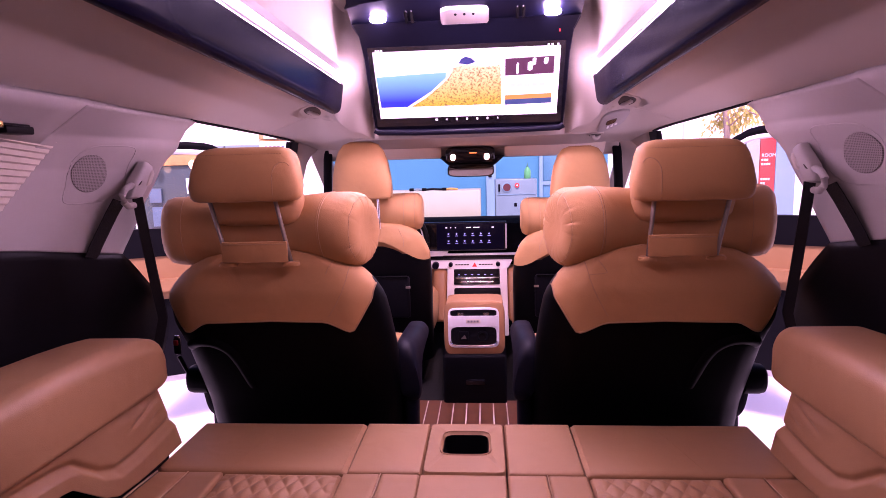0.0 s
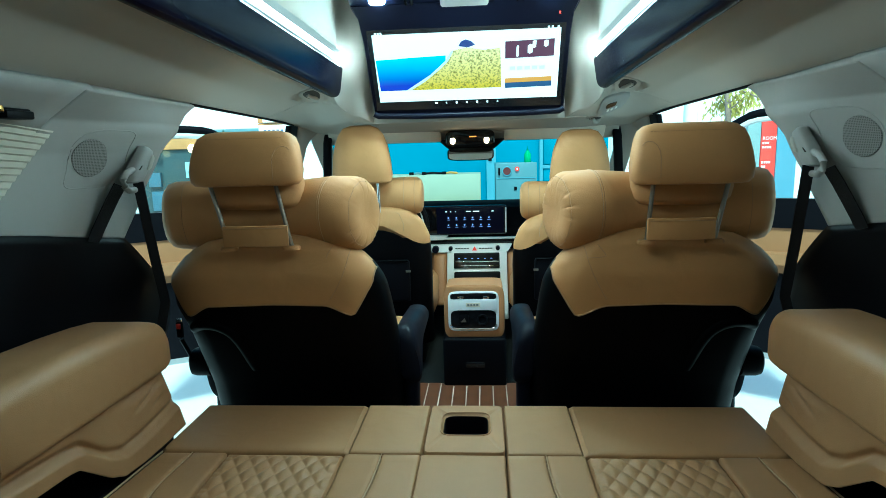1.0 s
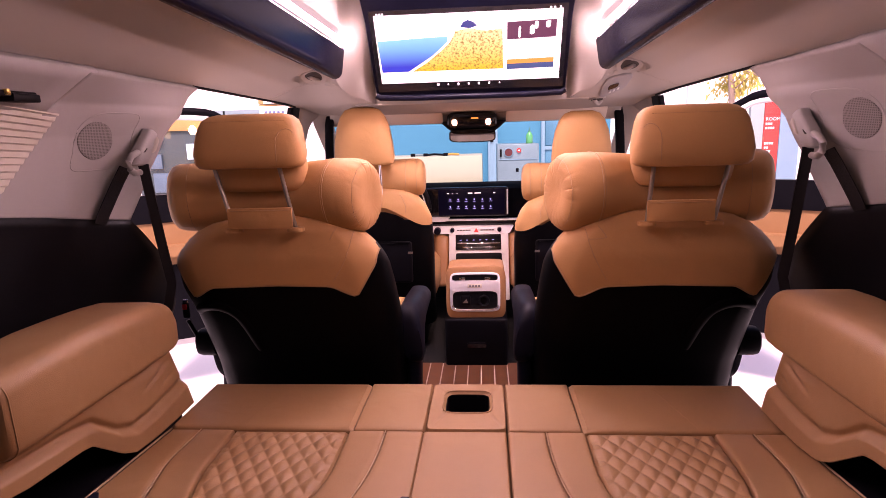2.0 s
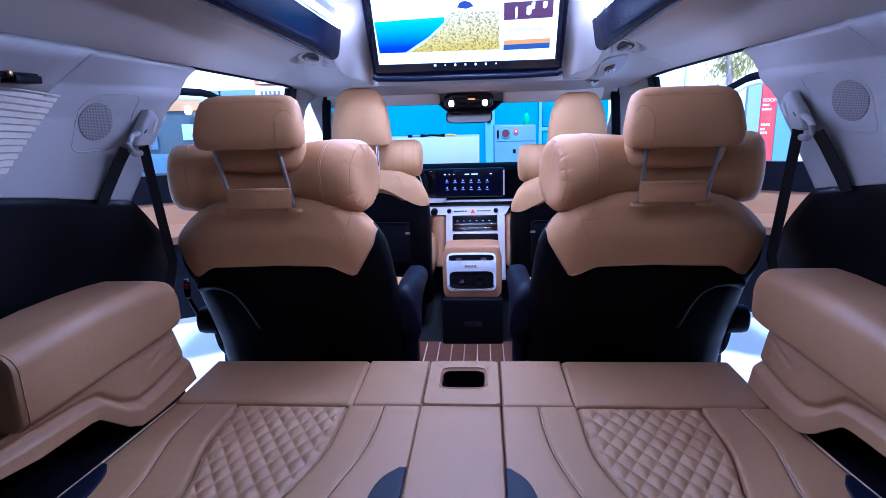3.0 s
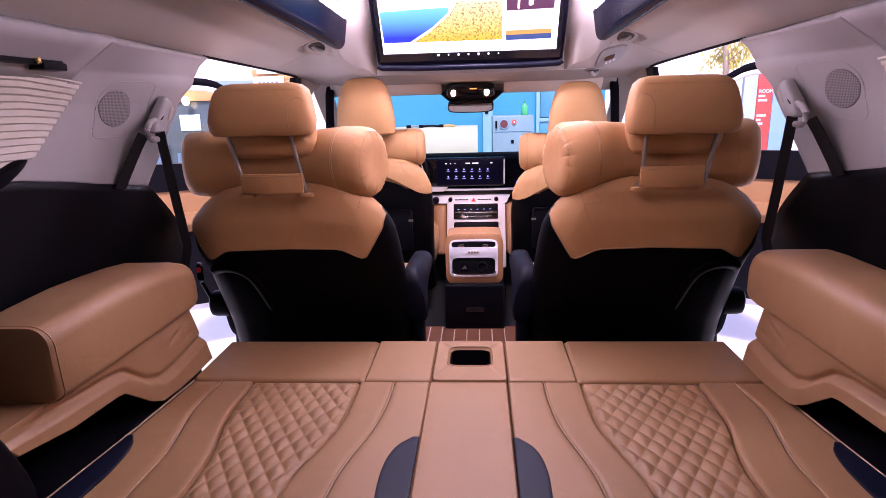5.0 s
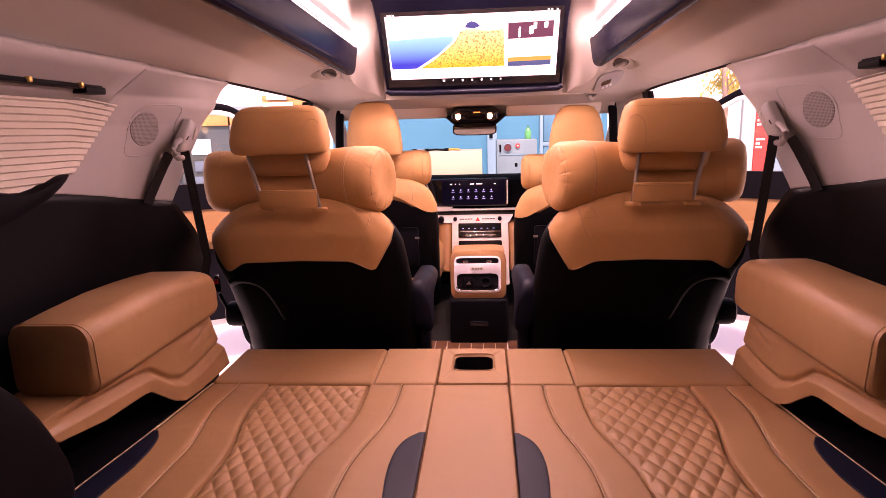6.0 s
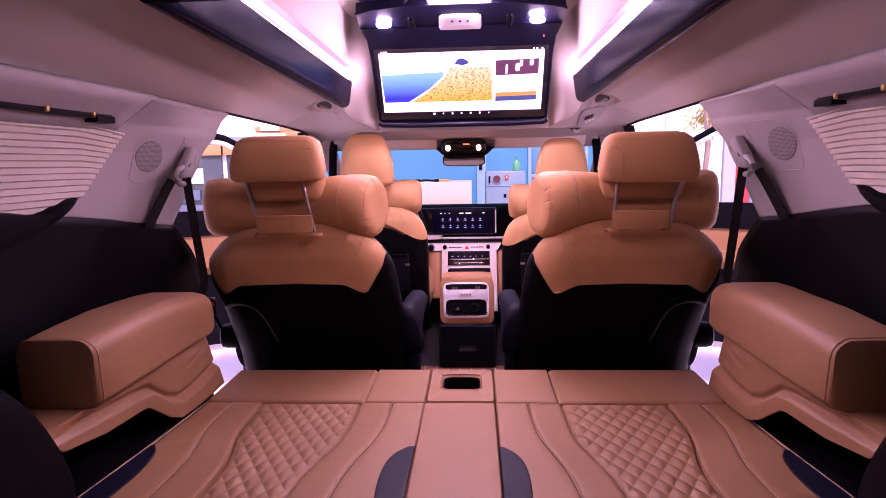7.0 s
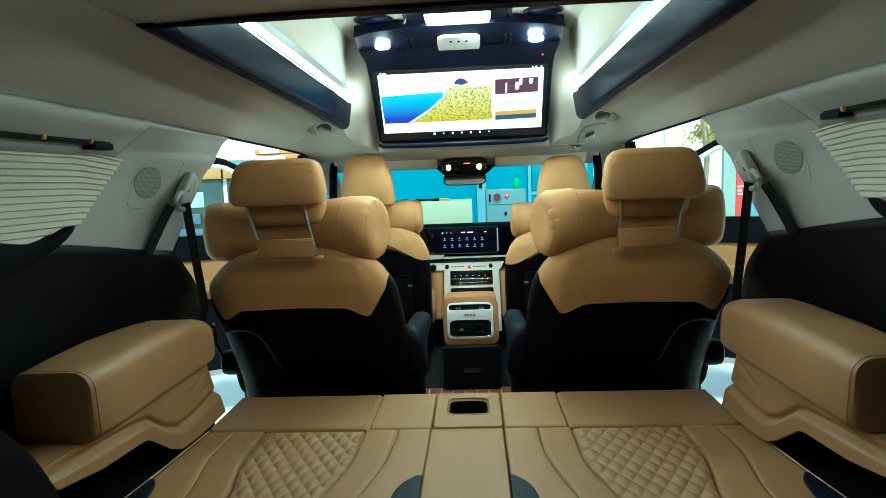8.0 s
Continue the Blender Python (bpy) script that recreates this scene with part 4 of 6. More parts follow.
    def crease(t):
        return min(1.3, sum(d * math.exp(-(((t - a + math.pi) % (2 * math.pi) - math.pi) / w) ** 2) for a, w, d in folds))

    depth = {2: 0.2, 3: 0.7, 4: 1.0, 5: 0.7, 6: 0.2, 16: 0.3, 17: 0.8, 18: 0.8, 19: 0.3}
    rings = []
    for i, (x, r) in enumerate(prof):
        rr = []
        for q in range(144):
            t = 2 * math.pi * q / 144
            cr = crease(t) * depth.get(i, 0.0)
            puck = {2: 0.008, 3: 0.012, 4: 0.012, 5: 0.009, 6: 0.004, 17: 0.012, 18: 0.012}.get(i, 0.0)
            wob = 0.012 * math.sin(3 * t + ph[0] + 14 * x) + 0.008 * math.sin(5 * t + ph[1] - 22 * x)
            pk = 1 + puck * (math.sin(t * 13 + ph[2] + 1.1 * math.sin(3 * t + ph[3])) * (0.6 + 0.4 * math.sin(2 * t + ph[4]))) + (wob if 6 < i < 16 else 0) - 0.024 * cr
            pk *= 1 + (0.05 if sgn < 0 else 0.085) * ease(x0 + 0.17, x0 + 0.06, x)
            slope = (bend(x + 0.002) - bend(x - 0.002)) / 0.004
            ln = math.hypot(1, slope)
            rr.append(Vector((sgn * (x + (0.004 if i < 6 else 0.0) * cr - 0.95 * r * pk * math.cos(t) * slope / ln), bend(x) + 0.95 * r * pk * math.cos(t) / ln, 0.815 - (0.003 if sgn < 0 else 0.007) * ease(x0 + 0.2, x0, x) + r * pk * math.sin(t))))
        rings.append(rr)
    roll = thing("neck_roll", (sgn * 0.47, 1.915, 0.73), "plump tan leather neck roll with gathered ends", "neck pillow", "neck rolls")
    part("roll", loft(bmesh.new(), rings), TAN_SEAT, roll)
    for i in (4, 8, 9, 15):
        part("stitching", tube(bmesh.new(), [p + (p - Vector((sgn * prof[i][0], bend(prof[i][0]), 0.815))).normalized() * 0.0002 for p in rings[i]] + [rings[i][0]], 0.0007, 5), THREAD if i == 8 else TAN_SEAM, roll)
    part("strap", rbox(hx - (0.069 if sgn < 0 else 0.096), hx + (0.095 if sgn < 0 else 0.059), 1.776, 1.783, 0.746, 0.797, 0.003), TAN_SEAT, roll, "wide tan leather strap")
    part("strap_seam", rbox(hx - (0.064 if sgn < 0 else 0.091), hx + (0.090 if sgn < 0 else 0.054), 1.7745, 1.777, 0.790, 0.7915, 0.0005, 1), TAN_SEAM, roll)
    # cushion, base, armrests
    part("seat_cushion", loft(bmesh.new(), [oval((sgn * 0.43, 2.24, z), (a, 0, 0), (0, b, 0), 5, 36) for z, a, b in ((0.22, 0.22, 0.25), (0.24, 0.245, 0.275), (0.33, 0.25, 0.28), (0.36, 0.235, 0.265))]), TAN_SEAT, st)
    part("seat_base", rbox(sgn * 0.24, sgn * 0.62, 2.0, 2.42, 0.0, 0.225, 0.01), BLACK, st)
    for xa, w in ((0.165, 0.032), (0.725, 0.03)):
        prof = [(1.948, 0.392, 0.030), (1.951, 0.396, 0.056), (1.960, 0.402, 0.072), (1.980, 0.410, 0.080), (2.01, 0.424, 0.070), (2.05, 0.440, 0.052), (2.10, 0.447, 0.042), (2.18, 0.447, 0.036), (2.27, 0.445, 0.030), (2.285, 0.445, 0.015)]
        dz = 0.0 if xa < 0.4 else -0.05
        part("armrest", loft(bmesh.new(), [oval((sgn * (xa + 0.10 * (z - 0.42)), y, z - 0.01 + dz), (w * (0.55 if i == 0 else 0.9 if i == 1 else 1.0), 0, 0), (sgn * 0.16 * h_, 0, h_), 2.9, 28) for i, (y, z, h_) in enumerate(prof)]), ARM_PAD, st, "padded blue-black armrest")
        part("armrest_hinge", loft(bmesh.new(), [oval((sgn * xa - sgn * 0.004, 2.0, z + dz), (0.021 * q, 0, 0), (0, h_, 0), 2.6, 20) for z, h_, q in ((0.22, 0.03, 0.9), (0.232, 0.036, 1), (0.30, 0.038, 1.05), (0.335, 0.036, 1), (0.36, 0.03, 0.8))]), ARM_PAD, st)
    return st


rear_seat(-1)
rear_seat(1)


# ---- front seats ----
def front_seat(sgn):
    st = thing("front_seat", (sgn * 0.44, 3.0, 0.0), "front seat in tan leather over black with a neck roll", "car seat", "front seats")
    xc = sgn * 0.43
    # heights of the headrest, the neck roll and the shoulders, as the two seats are set
    head_dz, roll_dz, top_dz = (0.022, -0.012, 0.012) if sgn < 0 else (-0.018, -0.044, -0.022)
    tab_a = [(0.2, 0.25), (0.5, 0.255), (0.60, 0.25), (0.66, 0.225), (0.70, 0.19), (0.725, 0.14), (0.735, 0.07)]
    tab_b = [(0.2, 0.12), (0.5, 0.10), (0.66, 0.08), (0.72, 0.05), (0.735, 0.02)]

    def ring_at(z, t):
        k, s = math.cos(t), math.sin(t)
        a, b = along(tab_a, z), along(tab_b, z)
        return Vector((xc + a * math.copysign(abs(k) ** (2 / 3.2), k), 2.93 - 0.18 * (z - 0.3) + b * math.copysign(abs(s) ** (2 / 2.6), s), z + top_dz * ease(0.3, 0.6, z)))

    ts = [2 * math.pi * i / 48 for i in range(48)]

    def split(t):
        ax = abs(math.cos(t)) ** (2 / 3.2)
        return 0.655 - 0.085 * ease(0.2, 0.95, ax)

    part("back_shell", loft(bmesh.new(), [[ring_at(0.12 + (split(t) - 0.12) * j / 16, t) for t in ts] for j in range(17)]), BLACK_LEATHER, st, "black back shell")
    part("shoulder_cover", loft(bmesh.new(), [[ring_at(split(t) + (0.735 - split(t)) * j / 12, t) + Vector((0, -0.003, 0)) for t in ts] for j in range(13)]), TAN_SEAT, st, "tan leather shoulder cover")
    rings = []
    tall, wide = (1.11, 1.06) if sgn < 0 else (1.04, 1.02)
    for z, a, b in ((0.845, 0.10, 0.03), (0.852, 0.113, 0.045), (0.875, 0.117, 0.052), (0.93, 0.112, 0.054), (0.98, 0.103, 0.05), (1.02, 0.088, 0.042), (1.045, 0.068, 0.03), (1.055, 0.04, 0.015)):
        rings.append(oval((sgn * 0.440, 2.78, 1.055 + (z - 1.055) * tall + head_dz), (a * wide, 0, 0), (0, b, 0), 2.8, 36))
    part("headrest", loft(bmesh.new(), rings), TAN_SEAT, st)
    for dx in (-0.06, 0.06):
        part("headrest_post", tube(bmesh.new(), [(sgn * 0.44 + dx, 2.78, 0.87), (sgn * 0.44 + dx, 2.80, 0.72)], 0.006, 10), CHROME, st)
    part("map_pocket", rbox(xc - 0.17, xc + 0.17, 2.775, 2.80, 0.34, 0.52, 0.012, 3), BLACK, st, "black seat-back pocket")
    part("pocket_hem", tube(bmesh.new(), [(xc - 0.165, 2.772, 0.517), (xc, 2.770, 0.522), (xc + 0.165, 2.772, 0.517)], 0.004, 6), BLACK_LEATHER, st)
    part("pocket_tag", rbox(xc - sgn * 0.175, xc - sgn * 0.155, 2.764, 2.768, 0.470, 0.479, 0.001), POST, st, "small grey tag")
    part("cover_seam", tube(bmesh.new(), [ring_at(z, 2 * math.pi - math.acos(-sgn * k)) + Vector((0, -0.0035, 0)) for z, k in ((0.726, 0.5), (0.70, 0.55), (0.66, 0.52), (0.63, 0.47))], 0.0013, 5), TAN_SEAM, st)
    part("cushion", loft(bmesh.new(), [oval((xc, 3.16, z), (a, 0, 0), (0, b, 0), 5, 30) for z, a, b in ((0.2, 0.23, 0.25), (0.23, 0.25, 0.27), (0.33, 0.25, 0.27), (0.36, 0.23, 0.25))]), TAN_SEAT, st)
    part("base", rbox(xc - 0.2, xc + 0.2, 2.95, 3.35, 0.0, 0.21, 0.01), BLACK, st)
    roll = thing("neck_roll", (xc, 2.86, 0.72), "tan leather neck roll on a front seat", "neck pillow", "neck rolls")
    x0, x1, k_ = (0.204, 0.67, 0.94) if sgn < 0 else (0.210, 0.67, 0.95)
    rings = []
    for x, r in ((x0, 0.055), (x0 + 0.006, 0.072), (x0 + 0.02, 0.082), (x0 + 0.05, 0.085), (x0 + 0.2, 0.08), (x1 - 0.05, 0.085), (x1 - 0.01, 0.075), (x1, 0.055)):
        rings.append([Vector((sgn * x, 2.88 + 0.9 * k_ * r * math.cos(2 * math.pi * i / 36), 0.795 + roll_dz + k_ * r * math.sin(2 * math.pi * i / 36))) for i in range(36)])
    part("roll", loft(bmesh.new(), rings), TAN_SEAT, roll)
    for x in (x0 + 0.03, x0 + 0.075):
        part("stitching", tube(bmesh.new(), [(sgn * x, 2.88 + 0.9 * k_ * 0.0850 * math.cos(2 * math.pi * i / 32), 0.795 + roll_dz + k_ * 0.0850 * math.sin(2 * math.pi * i / 32)) for i in range(33)], 0.0012, 5), TAN_SEAM, roll)


front_seat(-1)
front_seat(1)

# ---- centre console ----
con = thing("centre_console", (0.008, 2.75, 0.0), "centre console with a saddle leather lid and a silver rear panel", "console")
part("pedestal", rbox(-0.122, 0.138, 2.672, 3.4, 0.0, 0.213, 0.015, 3), BLACK, con)
bm = bmesh.new()
loft(bm, [oval((0.009, y, z), (a, 0, 0), (0, 0, h_), 7, 36) for y, a, z, h_ in ((2.690, 0.116, 0.318, 0.106), (2.694, 0.122, 0.318, 0.112), (2.71, 0.124, 0.312, 0.107), (2.78, 0.125, 0.306, 0.100), (2.93, 0.125, 0.296, 0.090), (2.96, 0.12, 0.29, 0.08))])
part("body", bm, SADDLE, con, "saddle leather console body")
part("lid", loft(bmesh.new(), [oval((0.009, y, 0.392 + (2.95 - y) * 0.06), (0.119 * q ** 0.3, 0, 0), (0, 0, 0.014 * q), 4, 28) for y, q in ((2.73, 0.6), (2.745, 0.9), (2.78, 1), (2.93, 1), (2.95, 0.85))]), SADDLE, con)
pan = part("rear_panel", loft(bmesh.new(), [oval((0.006, 2.692 - d, 0.322), (0.103 * q, 0, 0), (0, 0, 0.083 * q), 8, 40) for d, q in ((0, 1), (0.005, 1), (0.007, 0.98))]), SILVER, con, "satin silver rear panel")
part("upper_slot", loft(bmesh.new(), [oval((0.006, 2.686 - d, 0.384), (0.093, 0, 0), (0, 0, 0.0135), 5, 28) for d in (0, 0.0015)]), PIANO, pan, "dark upper vent slot")
for x in (-0.045, 0.057):
    part("slot_bracket", rbox(x - 0.012, x + 0.012, 2.682, 2.686, 0.374, 0.386, 0.002), CHROME, pan)
part("band", loft(bmesh.new(), [oval((0.006, 2.686 - d, 0.350), (0.100 * q, 0, 0), (0, 0, 0.0225 * q), 9, 32) for d, q in ((0, 1), (0.004, 1), (0.006, 0.975))]), SILVER, pan, "satin silver band")
part("label_bar", rbox(-0.024, 0.034, 2.678, 2.681, 0.343, 0.359, 0.0008), INLAY, pan, "pale label with unreadable print")
for k in range(4):
    part("print_bar", rbox(-0.018 + 0.012 * k, -0.009 + 0.012 * k, 2.677, 2.6785, 0.347, 0.355, 0.0003, 1), mat("print_grey", (0.2, 0.2, 0.2), 0.6), pan)
part("socket_field", loft(bmesh.new(), [oval((0.006, 2.686 - d, 0.289), (0.092, 0, 0), (0, 0, 0.0385), 5.5, 36) for d in (0, 0.0015)]), PIANO, pan, "gloss black socket field")
field_rim = oval((0.006, 2.684, 0.289), (0.094, 0, 0), (0, 0, 0.0405), 5.5, 36)
part("field_rim", tube(bmesh.new(), [p for p in field_rim if p.z < 0.289], 0.0032, 8), CHROME, pan, "chrome rim")
part("socket_door", rbox(-0.054, -0.013, 2.679, 2.6855, 0.268, 0.309, 0.004), BLACK, pan)
part("socket_mark", prism(bmesh.new(), [(-0.046, 2.6775, 0.279), (-0.023, 2.6775, 0.279), (-0.030, 2.6775, 0.295)], (0, 0.002, 0)), POST, pan, smooth=False)
part("socket_ring", tube(bmesh.new(), oval((0.042, 2.682, 0.288), (0.019, 0, 0), (0, 0, 0.019), 2, 25) + [Vector((0.061, 2.682, 0.288))], 0.004), BLACK, pan)
part("kick_grip", rbox(-0.03, 0.05, 2.666, 2.676, 0.088, 0.112, 0.004), PIANO, con)

# ---- dashboard ----
dash = thing("dashboard", (0, 3.7, 0.3), "black dashboard with silver trim and a wide touch screen", "dashboard")
bm = bmesh.new()
prof = [(3.62, 0.30), (3.58, 0.45), (3.56, 0.53), (3.58, 0.60), (3.62, 0.655), (3.70, 0.672), (4.05, 0.66), (4.05, 0.25)]
loft(bm, [[Vector((x, y, z)) for y, z in prof] for x in (-0.78, -0.4, 0.0, 0.4, 0.78)])
part("top_pad", bm, DASH_TOP, dash)
scr = part("touch_screen", rbox(-0.56, 0.174, 3.50, 3.53, 0.518, 0.676, 0.012, 3), PIANO, dash, "wide curved glass screen, switched on")
part("menu_page", rbox(-0.20, 0.160, 3.497, 3.501, 0.526, 0.668, 0.001), glow("menu_glow", (0.001, 0.001, 0.005), 1.0, (0.002, 0.002, 0.003)), scr)
part("bright_rim", rbox(0.1665, 0.1745, 3.488, 3.50, 0.530, 0.664, 0.003), SILVER, scr)
ICON = glow("icon_glow", (0.40, 0.45, 1.0), 1.3)
for r_ in range(2):
    for c_ in range(6):
        x = -0.142 + 0.0435 * c_
        part("icon", prism(bmesh.new(), [(x + 0.0055 + r0 * math.cos(2.094 * q + c_ + r_), 3.4955, 0.6125 - 0.039 * r_ + r0 * math.sin(2.094 * q + c_ + r_)) for q, r0 in ((0, 0.006), (1, 0.0055), (2, 0.006))], (0, 0.001, 0)), ICON, scr, smooth=False)
        part("icon_caption", rbox(x - 0.003, x + 0.014, 3.4945, 3.4965, 0.6005 - 0.039 * r_, 0.6022 - 0.039 * r_, 0.0003, 1), ICON, scr)
for x, w in ((-0.152, 0.010), (-0.125, 0.004), (-0.10, 0.004), (-0.04, 0.024), (-0.004, 0.034), (0.095, 0.012)):
    part("status_bar", rbox(x, x + w, 3.4945, 3.4965, 0.6435, 0.6485, 0.0006, 1), glow("status_white", (1, 1, 1), 1.2), scr)
part("air_vent", prism(bmesh.new(), [(-0.262, 3.47, 0.520), (-0.262, 3.47, 0.496), (-0.165, 3.47, 0.497), (-0.14, 3.47, 0.517)], (0, 0.04, 0)), SILVER, dash, "silver vent tongue", smooth=False)
part("trim_strip", rbox(-0.60, 0.60, 3.495, 3.545, 0.495, 0.502, 0.002), SILVER, dash)
part("vent_band", rbox(-0.62, 0.62, 3.50, 3.56, 0.468, 0.4955, 0.004), PIANO, dash)
key = part("key_bar", prism(bmesh.new(), [(-0.243, 3.462, 0.470), (-0.225, 3.428, 0.437), (0.178, 3.428, 0.437), (0.201, 3.462, 0.470)], (0, 0.04, 0.0)), SILVER, dash, "silver key bar with a red hazard mark", smooth=False)
part("start_knob", loft(bmesh.new(), [oval((-0.205, y, 0.452), (r_, 0, 0), (0, 0, r_), 2, 24) for y, r_ in ((3.452, 0.019), (3.420, 0.018), (3.416, 0.015))]), BLUEBLACK, key, "round dark start knob")
for x in (-0.125, 0.125):
    part("knob", loft(bmesh.new(), [oval((x, y, 0.455), (r_, 0, 0), (0, 0, r_), 2, 20) for y, r_ in ((3.452, 0.012), (3.428, 0.011), (3.426, 0.009))]), BLUEBLACK, key)
for x0_ in (-0.10, 0.025):
    for k in range(5):
        part("key", rbox(x0_ + 0.015 * k, x0_ + 0.015 * k + 0.012, 3.438, 3.446, 0.452, 0.456, 0.0008), BLACK, key)
part("hazard_mark", prism(bmesh.new(), [(-0.011, 3.432, 0.444), (0.015, 3.432, 0.444), (0.002, 3.451, 0.463)], (0, 0.003, 0)), glow("hazard_red", (0.8, 0.05, 0.04), 0.9), key, smooth=False)
stk = part("stack_panel", rbox(-0.143, 0.172, 3.42, 3.60, 0.12, 0.4365, 0.006), SILVER, dash, "silver centre stack")
part("climate_panel", rbox(-0.107, 0.133, 3.412, 3.422, 0.359, 0.434, 0.004), PIANO, stk)
part("climate_display", rbox(-0.10, 0.126, 3.410, 3.413, 0.40, 0.43, 0.001), BLACK, stk)
part("climate_trim", rbox(-0.098, 0.128, 3.408, 3.414, 0.390, 0.394, 0.001), CHROME, stk)
part("climate_trim", rbox(-0.07, 0.10, 3.408, 3.414, 0.372, 0.375, 0.0006), CHROME, stk)
for k in range(6):
    part("climate_key", rbox(-0.085 + 0.034 * k, -0.075 + 0.034 * k, 3.4075, 3.4105, 0.407, 0.409, 0.0004, 1), ICON, stk)
part("tray_opening", rbox(-0.105, 0.135, 3.412, 3.422, 0.294, 0.343, 0.008, 3), BLACK, stk)
for sgn in (-1, 1):
    part("knee_pad", rbox(0.0145 + sgn * 0.160, 0.0145 + sgn * 0.232, 3.425, 3.58, 0.18, 0.432, 0.02, 3), SADDLE, stk, "saddle leather knee pad beside the stack")
for leaf in [stk, *stk.children]:
    # the stack slopes back towards its top
    for v in leaf.data.vertices:
        v.co.y += 0.55 * (v.co.z - 0.43)
for sgn in (-1, 1):
    part("knee_panel", rbox(sgn * 0.18 + 0.01, sgn * 0.66, 3.50, 3.60, 0.15, 0.43, 0.02, 3), SADDLE, dash, "saddle leather lower dash panel")

part("lit_key", rbox(0.236, 0.262, 3.488, 3.496, 0.528, 0.545, 0.003), glow("blue_key_glow", (0.05, 0.16, 1.0), 1.6), dash, "small key lit blue")
sw = thing("steering_wheel", (-0.43, 3.35, 0.6), "black steering wheel with chrome spokes", "steering wheel")
part("rim", tube(bmesh.new(), [Vector((-0.43 + 0.19 * math.cos(2 * math.pi * i / 40), 3.34 + 0.06 * math.sin(2 * math.pi * i / 40), 0.585 + 0.18 * math.sin(2 * math.pi * i / 40))) for i in range(41)], 0.016, 12), BLACK_LEATHER, sw)
part("rim_accent", tube(bmesh.new(), [Vector((-0.43 + 0.178 * math.cos(a), 3.33 + 0.056 * math.sin(a), 0.585 + 0.168 * math.sin(a))) for a in [radians(-40 + 5 * k) for k in range(17)]], 0.005, 8), CHROME, sw, "chrome accent of the rim")
part("hub", rbox(-0.51, -0.35, 3.36, 3.41, 0.53, 0.64, 0.02, 3), BLACK, sw)
part("spoke", rbox(-0.60, -0.26, 3.35, 3.37, 0.575, 0.60, 0.006), SILVER, sw)

# ---- bulkhead under the dashboard ----
fw = part("wall_front_bulkhead", rbox(-0.88, 0.88, 3.80, 3.86, -0.06, 0.64, 0.004), BLACK)
tagged(fw, "black bulkhead under the dashboard", "wall", kind="structure")

# ---- windshield, mirror, visors, roof lamp ----
ws = part("windshield", sheet(bmesh.new(), lambda u, v: Vector((-0.80 + 1.6 * u, 4.06 - 0.76 * v - 0.06 * (2 * u - 1) ** 2, 0.655 + 0.40 * v)), 16, 10), WINDSHIELD)
ws.visible_shadow = False
tagged(ws, "slightly tinted raked windshield", "windshield", kind="structure")
for sgn in (-1, 1):
    pl = part("pillar_front_" + ("left" if sgn < 0 else "right"), prism(bmesh.new(), [(sgn * 0.70, 3.24, 1.075), (sgn * 0.775, 3.20, 1.065), (sgn * 0.84, 4.02, 0.60), (sgn * 0.77, 4.06, 0.64)], (0, 0.03, -0.05)), TRIM_DARK)
    tagged(pl, "grey front pillar trim", "pillar", kind="structure")
    vis = thing("sun_visor", (sgn * 0.36, 3.2, 1.05), "folded pale fabric sun visor", "sun visor", "sun visors")
    xs = ((0.142, 0.8), (0.147, 0.95), (0.160, 1.0), (0.30, 1.0), (0.412, 1.0), (0.424, 0.95), (0.429, 0.8)) if sgn < 0 else ((0.156, 0.8), (0.161, 0.95), (0.174, 1.0), (0.35, 1.0), (0.60, 1.0), (0.612, 0.95), (0.617, 0.8))
    part("panel", loft(bmesh.new(), [oval((sgn * x, 3.185, 1.042), (0, 0.030 * q, -0.029 * q), (0, 0.009 * q, 0.009 * q), 3, 24) for x, q in xs]), VISOR, vis)
    part("hinge", tube(bmesh.new(), [(sgn * 0.60, 3.27, 1.04), (sgn * 0.66, 3.27, 1.045)], 0.008), TRIM, vis)
hd = part("ceiling_header", sheet(bmesh.new(), lambda u, v: Vector((-0.695 + 1.39 * u, 3.24 + 0.06 * v - 0.02 * (2 * u - 1) ** 2, 1.078 - 0.068 * math.sin(v * math.pi / 2))), 30, 10), LINER)
thicken(hd, 0.006, (0, 1, 0))
tagged(hd, "pale fabric edge above the windshield", "ceiling", kind="structure")
lamp = thing("roof_lamp_console", (0, 3.1, 1.0), "dark overhead console with two lit reading lamps", "lamp")
part("body", loft(bmesh.new(), [oval((-0.003, y, z), (a, 0, 0), (0, 0, h_), 5, 30) for y, z, a, h_ in ((3.09, 1.022, 0.10, 0.028), (3.10, 1.02, 0.113, 0.036), (3.20, 1.03, 0.11, 0.036), (3.30, 1.03, 0.08, 0.03))]), PIANO, lamp)
for x in (-0.082, 0.072):
    part("reading_lamp", loft(bmesh.new(), [oval((x, 3.096 - 0.6 * d, 1.017 - 0.8 * d), (0.0125 * q, 0, 0), (0, -0.009 * q, 0.007 * q), 2.2, 20) for d, q in ((0, 1), (0.012, 0.96), (0.018, 0.80), (0.022, 0.50), (0.0235, 0.15))]), WARM_LAMP, lamp, "lit warm reading lamp")
part("display_bar", rbox(-0.006, 0.026, 3.086, 3.09, 1.026, 1.031, 0.0005, 1), glow("amber_mark", (1, 0.3, 0.05), 1.5), lamp)
mir = thing("rear_view_mirror", (-0.005, 3.2, 0.91), "dark-framed rear-view mirror under the roof lamp", "mirror")
